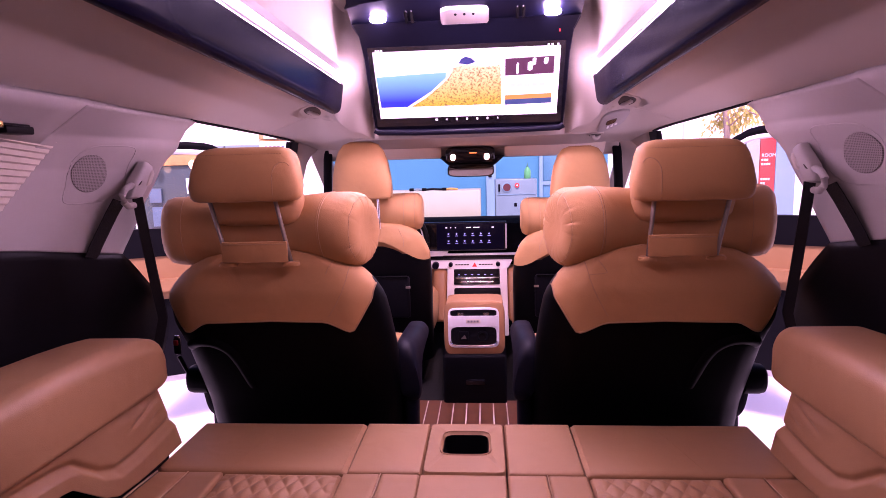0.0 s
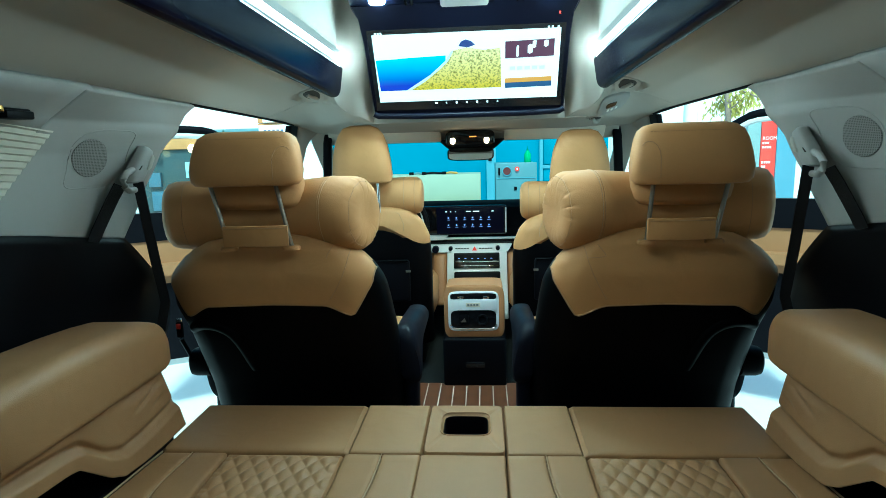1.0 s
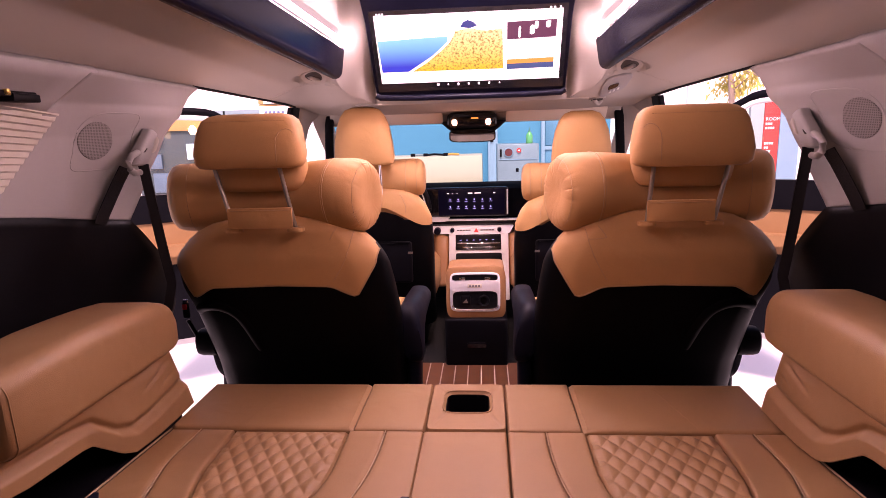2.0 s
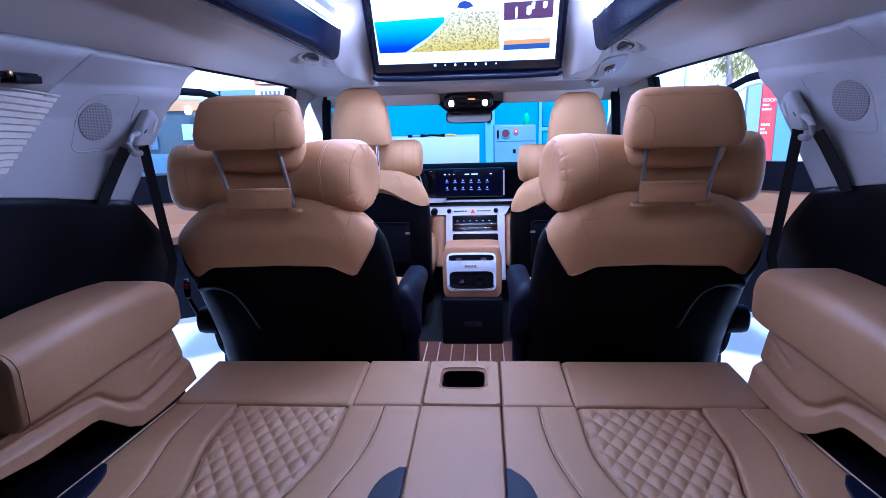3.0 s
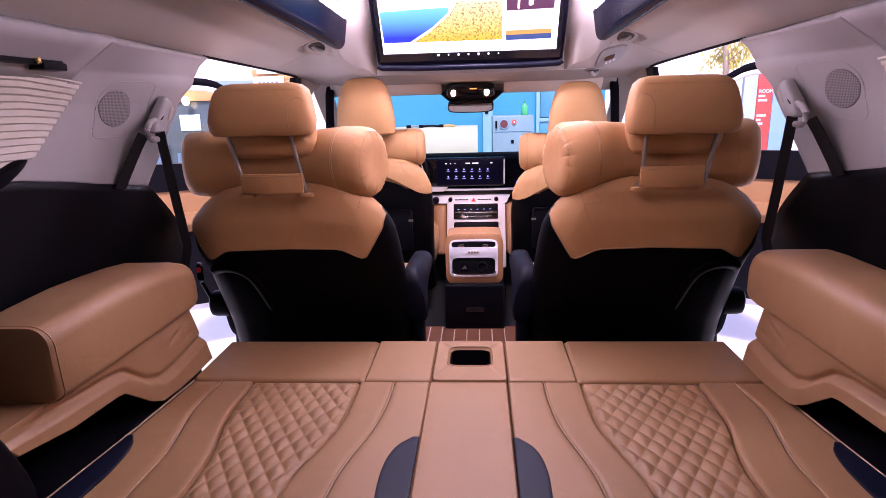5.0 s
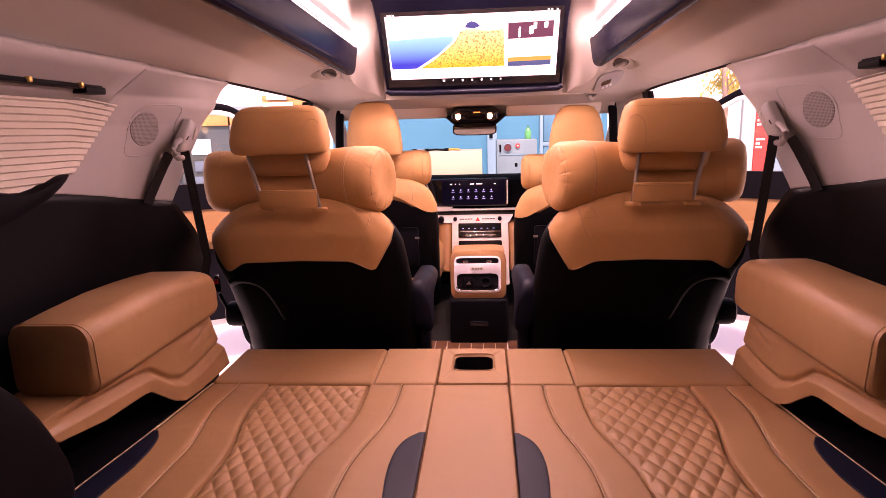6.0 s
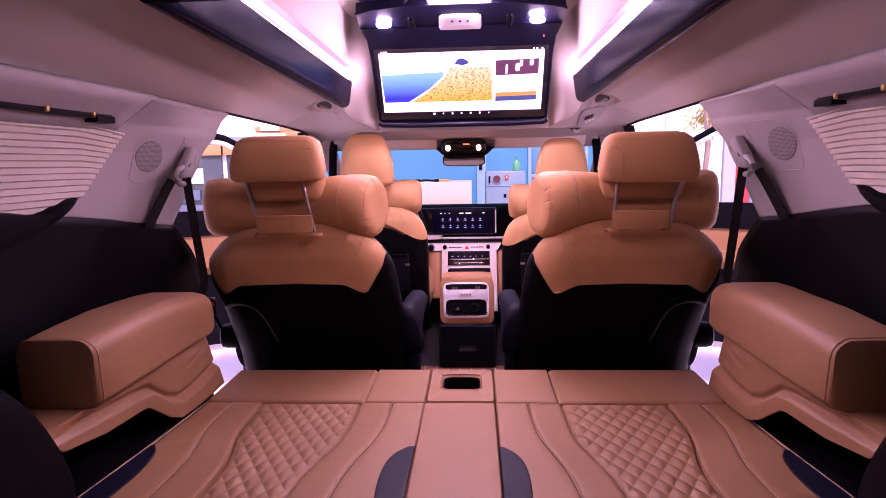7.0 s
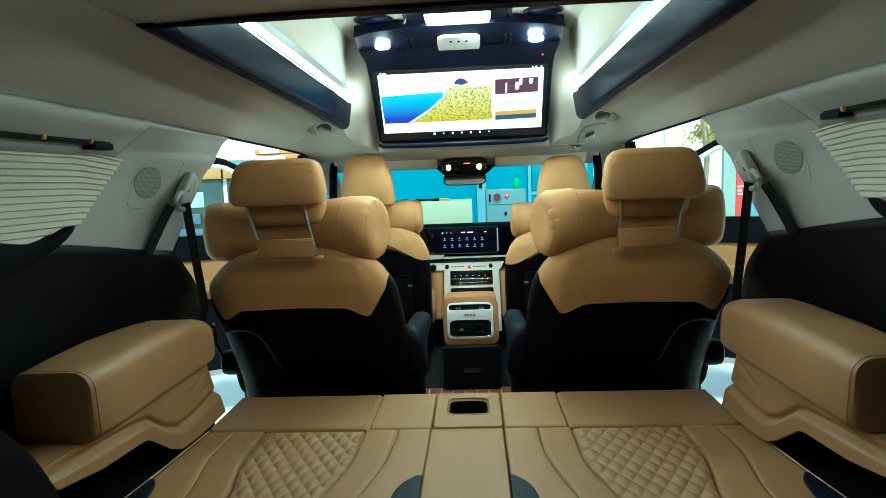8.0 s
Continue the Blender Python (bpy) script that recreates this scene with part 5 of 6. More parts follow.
part("housing", loft(bmesh.new(), [oval((-0.004, y, 0.950), (a, 0, 0), (0, 0, h_), 4.5, 34) for y, a, h_ in ((3.20, 0.106, 0.028), (3.203, 0.111, 0.031), (3.225, 0.10, 0.028), (3.24, 0.06, 0.018))]), PIANO, mir)
part("glass", loft(bmesh.new(), [oval((-0.004, y, 0.950), (0.104, 0, 0), (0, 0.0035, 0.0265), 4.5, 34) for y in (3.1975, 3.2005)]), MIRROR, mir, "reflecting mirror glass")
part("mount", loft(bmesh.new(), [oval((0.0, y, z), (a, 0, 0), (0, b, 0), 4, 24) for z, a, b, y in ((0.925, 0.05, 0.015, 3.255), (0.955, 0.085, 0.03, 3.265), (0.985, 0.125, 0.045, 3.275), (1.02, 0.165, 0.06, 3.29))]), BLACK, mir)

# ---- pillar fittings ----
# dark colour that paints the shade inside small recesses
RECESS_SHADE = mat("recess_shade", (0.05, 0.042, 0.036), 0.8, var=0.1, bump=0)
WHITE_KEY = mat("white_key", (0.75, 0.75, 0.74), 0.5, bump=0)
GRILLE = mesh_mat("speaker_mesh", (0.22, 0.21, 0.20), (0.10, 0.095, 0.09), 300.0)
for sgn in (-1, 1):
    # door-opening pillar between front door and sliding door
    bp = part("pillar_middle_" + ("left" if sgn < 0 else "right"), loft(bmesh.new(), [oval((sgn * xx, yy, zz), (0.035, 0, 0), (0, ry, 0), 4, 28) for zz, xx, yy, ry in ((0.0, 0.87, 3.04, 0.11), (0.55, 0.875, 3.03, 0.085), (0.8, 0.845, 3.03, 0.065), (0.92, 0.815, 3.035, 0.062), (1.0, 0.797, 3.045, 0.072), (1.035, 0.788, 3.065, 0.095), (1.06, 0.78, 3.10, 0.135), (1.08, 0.775, 3.14, 0.18), (1.10, 0.77, 3.15, 0.20))]), TRIM_DARK)
    tagged(bp, "grey middle door pillar trim", "pillar", kind="structure")
    bm = bmesh.new()
    tube(bm, [(sgn * 0.757, 2.90, roof_z(0.757, 2.90) - 0.001), (sgn * 0.76, 2.6, roof_z(0.76, 2.6) - 0.001), (sgn * 0.76, 2.3, roof_z(0.76, 2.3) - 0.001), (sgn * 0.76, 2.02, roof_z(0.76, 2.02) - 0.001)], 0.0048, 8)
    loft(bm, [oval((sgn * xx, 2.912, zz), (0.014, 0, 0), (0, 0.055, 0), 4, 20) for zz, xx in ((0.2, 0.85), (0.6, 0.855), (0.85, 0.825), (1.0, 0.787), (1.06, 0.772), (1.09, 0.766))])
    seal = part("trim_door_seal_" + ("left" if sgn < 0 else "right"), bm, BLACK)
    tagged(seal, "black rubber door seal", "trim", kind="structure")
    fx = 0.705 if sgn < 0 else 0.690
    fs = part("trim_front_seal_" + ("left" if sgn < 0 else "right"), loft(bmesh.new(), [oval((sgn * (fx + dx), 3.25, z), (0.021, 0, 0), (0, 0.012, 0), 4, 16) for z, dx in ((1.062, -0.008), (1.022, 0.0), (0.93, 0.006), (0.80, 0.012), (0.60, 0.016), (0.30, 0.02))]), BLACK)
    tagged(fs, "black rubber seal of the front door opening", "trim", kind="structure")
    sill = part("trim_sill_" + ("left" if sgn < 0 else "right"), rbox(sgn * 0.80, sgn * 0.90, 1.80, 3.75, -0.30, -0.01, 0.01), BLACK)
    tagged(sill, "black door sill", "sill", kind="structure")
    # speaker
    sp = thing("pillar_speaker", (sgn * 0.85, 1.69, 0.9), "round perforated speaker grille in the pale pillar trim", "speaker", "pillar speakers")

    def lining(y, z, out=0.003):
        return Vector((sgn * (wall_x(y, z) - out), y, z))

    def disc(cy, cz, ry, rz, out, n=2.0, skew=0.0):
        return [lining(cy + ry * math.copysign(abs(math.cos(t)) ** (2 / n), math.cos(t)) + skew * math.sin(t), cz + rz * math.copysign(abs(math.sin(t)) ** (2 / n), math.sin(t)), out) for t in [2 * math.pi * i / 36 for i in range(36)]]

    part("surround", tube(bmesh.new(), (lambda p: p + [p[0]])(disc(1.695, 0.968, 0.066, 0.064, -0.0004, 4.0, 0.03)), 0.0015, 6), TRIM, sp)
    bmg = bmesh.new()
    loft(bmg, [disc(1.676, 0.970, 0.040, 0.042, 0.001), disc(1.676, 0.970, 0.039, 0.041, 0.003)])
    part("grille", bmg, GRILLE, sp)
    # belt: guide on the pillar, dark webbing down to the seat and up the trim
    bt = thing("seat_belt", (sgn * 0.76, 1.74, 0.3), "black seat belt with a pale height adjuster", "seat belt", "second-row belts")
    part("adjuster", loft(bmesh.new(), [oval((sgn * x, y, z), (0.016 * q, 0, 0), (0, hy_, 0), 3.6, 22) for z, y, hy_, x, q in ((0.909, 1.738, 0.014, 0.776, 0.6), (0.913, 1.742, 0.022, 0.773, 1), (0.930, 1.750, 0.027, 0.770, 1.1), (0.950, 1.763, 0.029, 0.768, 1.1), (0.970, 1.781, 0.027, 0.767, 1.0), (0.984, 1.790, 0.020, 0.767, 0.9), (0.993, 1.788, 0.010, 0.768, 0.7), (0.996, 1.787, 0.004, 0.770, 0.5))]), TRIM, bt, "pale plastic height adjuster")
    part("adjuster_grip", loft(bmesh.new(), [oval((sgn * (0.752 + 0.004 * k), y, z), (0.005, 0, 0), (0, 0.008 * q, 0), 3, 14) for z, y, q, k in ((0.938, 1.772, 0.6, 1), (0.943, 1.776, 1.0, 0), (0.966, 1.794, 1.0, 0), (0.975, 1.800, 0.6, 1))]), LINER, bt)
    # thin dark disc paints the shade of the slot
    part("adjuster_slot", loft(bmesh.new(), [oval((sgn * (0.7525 - d), 1.742, 0.945), (0.001, 0, 0), (0, 0.006, 0.005), 3, 14) for d in (0.0, 0.003)]), RECESS_SHADE, bt)
    part("guide", tube(bmesh.new(), [(sgn * 0.765, 1.750, 0.938), (sgn * 0.764, 1.728, 0.940), (sgn * 0.764, 1.706, 0.934), (sgn * 0.765, 1.692, 0.920), (sgn * 0.765, 1.695, 0.903), (sgn * 0.766, 1.712, 0.893), (sgn * 0.767, 1.735, 0.894)], 0.0075, 10), TRIM, bt, "pale belt guide loop")

    def ribbon(pts, w, n):
        bm_ = bmesh.new()
        w = Vector(w)
        loft(bm_, [[Vector(p) - w, Vector(p) + w, Vector(p) + w + Vector(n), Vector(p) - w + Vector(n)] for p in pts])
        return bm_

    part("webbing", ribbon([(sgn * 0.768, 1.752, 0.912), (sgn * 0.768, 1.760, 0.86), (sgn * 0.767, 1.784, 0.72), (sgn * 0.770, 1.815, 0.60), (sgn * 0.790, 1.800, 0.50), (sgn * 0.840, 1.71, 0.38), (sgn * 0.845, 1.68, 0.10)], (-sgn * 0.0095, 0.006, 0), (0, 0.002, 0)), WEBBING, bt)
    part("webbing", ribbon([(sgn * (wall_x(y, z) - o), y, z) for y, z, o in ((1.718, 0.906, 0.030), (1.709, 0.875, 0.022), (1.70, 0.84, 0.014), (1.688, 0.80, 0.007), (1.682, 0.778, 0.004))], (0, 0.020, -0.006), (sgn * -0.002, 0, 0)), WEBBING, bt)
    # coat hook in a recess of the headliner, and a folded grab handle further forward
    def roof_ring(cx, cy, a, b, off, n=2.2, count=28, lean=0.0):
        out = []
        for q in oval((cx, cy, 0), (a, lean, 0), (0, b, 0), n, count):
            out.append(Vector((sgn * q.x, q.y, roof_z(q.x, q.y) - off)))
        return out

    gr = thing("coat_hook", (sgn * 0.535, 2.42, 1.16), "pale coat hook in a round headliner recess", "coat hook", "roof hooks")
    part("recess", loft(bmesh.new(), [roof_ring(0.56, 2.53, 0.044, 0.060, -0.002), roof_ring(0.56, 2.53, 0.043, 0.058, 0.005), roof_ring(0.56, 2.53, 0.032, 0.044, 0.004)]), LINER, gr)
    # dark oval plate stands in for the shade inside the recess
    part("hole", loft(bmesh.new(), [roof_ring(0.56, 2.53, 0.030, 0.042, 0.003), roof_ring(0.56, 2.53, 0.027, 0.038, 0.0065)]), RECESS_SHADE, gr)
    part("hook", tube(bmesh.new(), [Vector((sgn * 0.548, 2.56, roof_z(0.548, 2.56) - 0.004)), Vector((sgn * 0.556, 2.54, roof_z(0.556, 2.54) - 0.014)), Vector((sgn * 0.572, 2.515, roof_z(0.572, 2.515) - 0.010))], 0.0075, 10), TRIM_DARK, gr)
    if sgn > 0:
        g2 = thing("grab_handle", (sgn * 0.505, 2.82, 1.09), "pale folded grab handle above a front door", "grab handle")
        part("pocket", loft(bmesh.new(), [roof_ring(0.505, 2.82, 0.032, 0.058, -0.002), roof_ring(0.505, 2.82, 0.031, 0.056, 0.006), roof_ring(0.505, 2.82, 0.024, 0.044, 0.005)]), LINER, g2)
        # dark plate paints the pocket's shade; nothing is cut out here
        part("hollow", loft(bmesh.new(), [roof_ring(0.505, 2.82, 0.023, 0.042, 0.004), roof_ring(0.505, 2.82, 0.021, 0.038, 0.0075)]), RECESS_SHADE, g2)
        part("grip", tube(bmesh.new(), [Vector((sgn * x, y, roof_z(x, y) - o)) for x, y, o in ((0.490, 2.80, 0.006), (0.50, 2.82, 0.017), (0.515, 2.85, 0.018), (0.53, 2.875, 0.006))], 0.009, 10), TRIM_DARK, g2)

ctl = thing("climate_switch_panel", (0.55, 2.72, 1.12), "pale roof switch panel with a small dark display", "switch panel")


def panel_ring(a, b, off, cx=0.542, cy=2.665, n=4.5):
    return [Vector((q.x, q.y, roof_z(q.x, q.y) - off)) for q in oval((cx, cy, 0), (a, 0, 0), (0, b, 0), n, 32)]


part("plate", loft(bmesh.new(), [panel_ring(0.052, 0.068, -0.004), panel_ring(0.052, 0.068, 0.008), panel_ring(0.047, 0.061, 0.012)]), TRIM, ctl)
part("display", loft(bmesh.new(), [panel_ring(0.019, 0.017, 0.011, 0.532, 2.650), panel_ring(0.018, 0.016, 0.0145, 0.532, 2.650)]), PIANO, ctl)
for k in range(3):
    part("key", loft(bmesh.new(), [panel_ring(0.0045, 0.007, 0.011, 0.528 + 0.015 * k, 2.692), panel_ring(0.004, 0.006, 0.0145, 0.528 + 0.015 * k, 2.692)]), WHITE_KEY, ctl)

# ---- pleated quarter-window blinds ----
BRASS = mat("brass", (0.6, 0.4, 0.12), 0.3, 0.9, bump=0.0)
for sgn in (-1, 1):
    bl = thing("pleated_blind", (sgn * 0.84, 1.2, 0.86), "drawn white pleated blind over the quarter window", "blind", "quarter-window blinds")
    PLEATS = 19

    def pleat(u, v):
        y1 = along([(0.80, 1.16), (0.825, 1.27), (0.845, 1.32), (0.862, 1.36), (0.874, 1.392), (0.880, 1.406), (1.021, 1.556), (1.05, 1.585)], 0.80 + 0.245 * v)
        y = 0.35 + u * (y1 - 0.35)
        z = 0.80 + v * (along([(1.40, 1.052), (1.58, 1.034)], y) - 0.80)
        fr_ = (v * PLEATS) % 1.0
        tri = fr_ / 0.8 if fr_ < 0.8 else (1.0 - fr_) / 0.2
        sag = 0.0004 * math.sin(9 * y + 2.1 * int(v * PLEATS)) * math.sin(23 * y)
        return Vector((sgn * (0.832 - 0.007 * (1.0 - tri) - 0.035 * (z - 0.96) + 0.012 * (0.96 - z)), y + (0.004 * tri), z + sag))

    fb = part("fabric", sheet(bmesh.new(), pleat, 40, PLEATS * 10), BLIND, bl)
    thicken(fb, 0.001, (sgn, 0, 0))
    part("head_rail", rbox(sgn * 0.79, sgn * 0.83, 0.35, 1.477, 1.052, 1.062, 0.003), BLACK, bl, "dark head rail")
    part("rail_end", rbox(sgn * 0.786, sgn * 0.83, 1.415, 1.480, 1.043, 1.058, 0.003), BLACK, bl, "dark end block of the rail")
    for y in (1.26, 1.40):
        part("clip", rbox(sgn * 0.784, sgn * 0.795, y, y + 0.008, 1.053, 1.064, 0.002), BRASS, bl, "small brass clip")
    led = thing("window_ledge", (sgn * 0.84, 1.2, 0.82), "black plastic ledge under the blind, rising to a winged tip", "ledge", "window ledges")
    bm = bmesh.new()
    loft(bm, [[Vector((sgn * x, y, z)) for x, z in ((0.862, zt), (0.862 - d * 0.8, zt), (0.862 - d, zt - 0.005), (0.862 - d, (zt + zb) / 2), (0.862 - d * 0.9, zb + 0.003), (0.862, zb))] for y, d, zt, zb in ((0.3, 0.05, 0.870, 0.75), (1.0, 0.05, 0.871, 0.77), (1.12, 0.05, 0.868, 0.785), (1.17, 0.05, 0.863, 0.795), (1.215, 0.05, 0.855, 0.806), (1.245, 0.05, 0.853, 0.815), (1.28, 0.048, 0.858, 0.825), (1.31, 0.046, 0.866, 0.834), (1.345, 0.042, 0.875, 0.849), (1.370, 0.036, 0.880, 0.860), (1.385, 0.030, 0.881, 0.867), (1.395, 0.015, 0.879, 0.873))])
    part("ledge", bm, BLACK, led)
    gw = part("window_quarter_" + ("left" if sgn < 0 else "right"), sheet(bmesh.new(), lambda u, v: Vector((sgn * (0.885 - 0.06 * v), 0.3 + 1.3 * u, 0.8 + 0.28 * v)), 2, 2), CLEAR)
    gw.visible_shadow = False
    tagged(gw, "quarter window glass behind the blind", "window", kind="structure")


# ---- open front doors ----
def front_door(sgn):
    """A door hinged at the front pillar, standing open; built in its own plane: s along the door from the hinge, z up."""
    hinge, ang = Vector((sgn * 0.90, 3.72, 0)), radians(58)
    d = Vector((sgn * math.sin(ang), -math.cos(ang), 0))
    n = Vector((sgn * -math.cos(ang), -math.sin(ang), 0))
    P = lambda s, z, o=0.0: hinge + d * s + Vector((0, 0, z)) + n * o
    dr = thing("front_door", hinge + Vector((0, 0, -0.2)), "open front door, sand leather lining under a black belt line", "car door", "open front doors")

    def slab(pts, o0, o1):
        return prism(bmesh.new(), [P(s, z, o0) for s, z in pts], n * (o1 - o0))

    part("outer_skin", slab([(0, -0.15), (1.06, -0.12), (1.10, 0.3), (1.10, 0.66), (0.0, 0.66)], -0.04, 0.0), PAINT, dr, "white painted door skin")
    part("belt_trim", slab([(0.02, 0.555), (1.085, 0.555), (1.085, 0.70), (0.02, 0.69)], 0.0, 0.05), BLACK, dr, "black belt-line trim")
    part("lining", slab([(0.04, 0.33), (1.07, 0.33), (1.08, 0.555), (0.03, 0.555)], 0.0, 0.04), SAND, dr, "sand leather door lining")
    part("armrest", slab([(0.3, 0.38), (1.0, 0.38), (1.0, 0.44), (0.3, 0.43)], 0.04, 0.10), SAND, dr)
    part("lower_lining", slab([(0.05, -0.10), (1.03, -0.08), (1.07, 0.33), (0.04, 0.33)], 0.0, 0.035), BLACK, dr)
    fr = [(0.03, 0.69), (0.2, 0.85), (0.38, 0.995), (0.47, 1.048), (0.52, 1.076), (0.56, 1.098), (0.60, 1.108), (0.68, 1.114), (0.95, 1.12), (1.06, 1.08), (1.09, 0.69)]
    part("window_frame", tube(bmesh.new(), [P(s, z, 0.0) for s, z in fr], 0.020, 10), BLACK, dr, "black window frame")
    part("frame_edge", tube(bmesh.new(), [P(s * 0.985 + 0.005, z - 0.033 if 0 < i < 10 else z, 0.026) for i, (s, z) in enumerate(fr)], 0.013, 8), PAINT, dr)
    gl_ = part("pane", slab(fr, -0.002, 0.002), CLEAR, dr)
    gl_.visible_shadow = False


front_door(-1)
front_door(1)

# ---- plank floor between the seats ----
boards = thing("plank_mat", (0, 2.3, 0), "dark wooden plank floor mat with pale inlay lines", "floor mat")
for i in range(9):
    x = -0.238 + 0.0535 * i
    part("plank", rbox(x, x + 0.049, 1.85, 2.70, 0.0, 0.010, 0.001), PLANK, boards, smooth=False)
    part("inlay", rbox(x + 0.0492, x + 0.0533, 1.85, 2.70, 0.0, 0.0085, 0.0005, 1), INLAY, boards, smooth=False)



# ---- belt buckle hanging beside the seat ----
bk_ = thing("belt_buckle", (-0.80, 1.95, 0.40), "black seat belt buckle with a red button on a cable", "buckle")
part("body", rbox(-0.814, -0.796, 1.925, 1.937, 0.465, 0.512, 0.004), BLACK, bk_)
part("button", rbox(-0.812, -0.798, 1.921, 1.927, 0.492, 0.508, 0.003), mat("red_button", (0.7, 0.03, 0.02), 0.4, bump=0), bk_, "red release button")
part("tongue", rbox(-0.812, -0.798, 1.929, 1.934, 0.510, 0.520, 0.001), CHROME, bk_)
part("stalk", tube(bmesh.new(), [(-0.805, 1.933, 0.46), (-0.79, 1.945, 0.41), (-0.76, 1.96, 0.36), (-0.70, 1.98, 0.33)], 0.006, 8), BLACK, bk_)
# ---- outside ----
GROUND_Z = -0.42
CONCRETE = mat("pale_floor_tile", (0.82, 0.82, 0.82), 0.35, var=0.06, scale=2, bump=0.05, grain=80)
ground = part("ground", sheet(bmesh.new(), lambda u, v: Vector((-80 + 160 * u, -80 + 160 * v, GROUND_Z)), 8, 8), CONCRETE)
tagged(ground, "bright pale tiled forecourt", "ground", kind="structure")
CYAN = mat("cyan_painted_wall", (0.012, 0.25, 0.38), 0.6, var=0.10, scale=1.5, bump=0.05)
CREAM = mat("cream_board", (0.47, 0.46, 0.33), 0.6, var=0.06, bump=0.05)
STEEL = mat("grey_steel", (0.18, 0.28, 0.31), 0.4, 0.2, var=0.08, bump=0.05)
PANE = mat("blue_pane", (0.07, 0.28, 0.40), 0.2, var=0.25, scale=2, bump=0.0)
FRAME = mat("pale_frame", (0.19, 0.37, 0.46), 0.5, var=0.05, bump=0.0)
AMBER_TOOL = mat("amber_tool", (0.6, 0.3, 0.05), 0.5)
hall = part("wall_workshop", rbox(-2.25, 1.86, 9.0, 9.2, GROUND_Z, 3.2, 0.01), CYAN)
tagged(hall, "cyan painted workshop wall", "wall", kind="structure")
win = thing("wall_window", (1.3, 8.95, 0.3), "pale blue lattice window in the workshop wall", "window")
for i in range(2):
    for j in range(3):
        part("pane", rbox(0.93 + 0.42 * i, 1.31 + 0.42 * i, 8.97, 8.99, 0.20 + 0.55 * j, 0.71 + 0.55 * j, 0.004), PANE, win)
for i in range(3):
    part("mullion", rbox(0.87 + 0.42 * i, 0.92 + 0.42 * i, 8.94, 8.99, 0.15, 1.85, 0.004), FRAME, win)
for j in range(4):
    part("transom", rbox(0.87, 1.76, 8.945, 8.985, 0.14 + 0.55 * j, 0.19 + 0.55 * j, 0.004), FRAME, win)
post = thing("door_post", (0.15, 8.9, GROUND_Z), "pale blue workshop door post with a dark latch", "post")
part("post", rbox(0.10, 0.24, 8.9, 8.99, GROUND_Z, 2.4, 0.006), FRAME, post)
part("latch", rbox(0.13, 0.18, 8.88, 8.90, 0.82, 0.90, 0.004), BLACK, post)

cb = thing("cream_crate", (-0.5, 6.9, GROUND_Z), "cream board crate on a steel stand", "crate")
part("panel", rbox(-1.1, 0.025, 6.7, 7.3, 0.43, 0.722, 0.008), CREAM, cb)
part("ledge", rbox(-1.1, 0.075, 6.62, 6.70, 0.40, 0.432, 0.006), CREAM, cb)
part("stand", rbox(-1.0, 0.0, 6.75, 7.25, GROUND_Z, 0.40, 0.01), STEEL, cb)
for x, w, c in ((-0.74, 0.13, STEEL), (-0.60, 0.20, BLACK), (-0.38, 0.15, AMBER_TOOL)):
    tl = thing("hand_tool", (x, 6.8, 0.722), "hand tool lying on the crate", "tool", "tools on the crate")
    part("shaft", tube(bmesh.new(), [(x, 6.78, 0.735), (x + w * 0.5, 6.8, 0.742), (x + w, 6.82, 0.734)], 0.012, 8), c, tl)
    part("head", rbox(x - 0.02, x + 0.03, 6.76, 6.80, 0.722, 0.755, 0.006), BLACK, tl)

cab = thing("steel_cabinet", (0.41, 6.95, GROUND_Z), "grey steel machine cabinet with a dial and a red lamp", "cabinet")
part("body", rbox(0.185, 0.63, 6.7, 7.2, GROUND_Z, 0.832, 0.012), STEEL, cab)
part("door_line", rbox(0.20, 0.615, 6.690, 6.702, 0.665, 0.671, 0.001, 1), FRAME, cab)
part("handle", rbox(0.215, 0.235, 6.68, 6.70, 0.70, 0.78, 0.004), BLACK, cab)
part("dial", loft(bmesh.new(), [oval((0.308, 6.70 - d, 0.744), (0.042 * q, 0, 0), (0, 0, 0.042 * q), 2, 24) for d, q in ((0, 1), (0.02, 0.95))]), mat("dark_red_dial", (0.14, 0.03, 0.03), 0.4), cab)
part("dial_ring", tube(bmesh.new(), oval((0.308, 6.69, 0.744), (0.046, 0, 0), (0, 0, 0.046), 2, 25) + [Vector((0.354, 6.69, 0.744))], 0.006), FRAME, cab)
part("red_lamp", loft(bmesh.new(), [oval((0.417, 6.70 - d, 0.765), (0.024, 0, 0), (0, 0, 0.024), 2, 20) for d in (0, 0.02)]), glow("red_lamp_glow", (1, 0.06, 0.05), 1.5), cab)
part("lamp_centre", loft(bmesh.new(), [oval((0.417, 6.679 - d, 0.765), (0.008, 0, 0), (0, 0, 0.008), 2, 12) for d in (0, 0.004)]), glow("lamp_white", (1, 1, 1), 2.0), cab)
part("mark", rbox(0.385, 0.415, 6.692, 6.70, 0.535, 0.575, 0.001, 1), BLACK, cab)
part("mark", rbox(0.39, 0.42, 6.692, 6.70, 0.415, 0.44, 0.001, 1), BLACK, cab)
bot = thing("green_bottle", (0.535, 6.8, 0.832), "green plastic bottle on the steel cabinet", "bottle")
part("body", loft(bmesh.new(), [oval((0.535, 6.78, 0.832 + z), (r_, 0, 0), (0, r_, 0), 2, 16) for z, r_ in ((0, 0.032), (0.008, 0.036), (0.085, 0.036), (0.11, 0.022), (0.125, 0.012))]), mat("green_plastic", (0.04, 0.45, 0.16), 0.2, bump=0), bot)
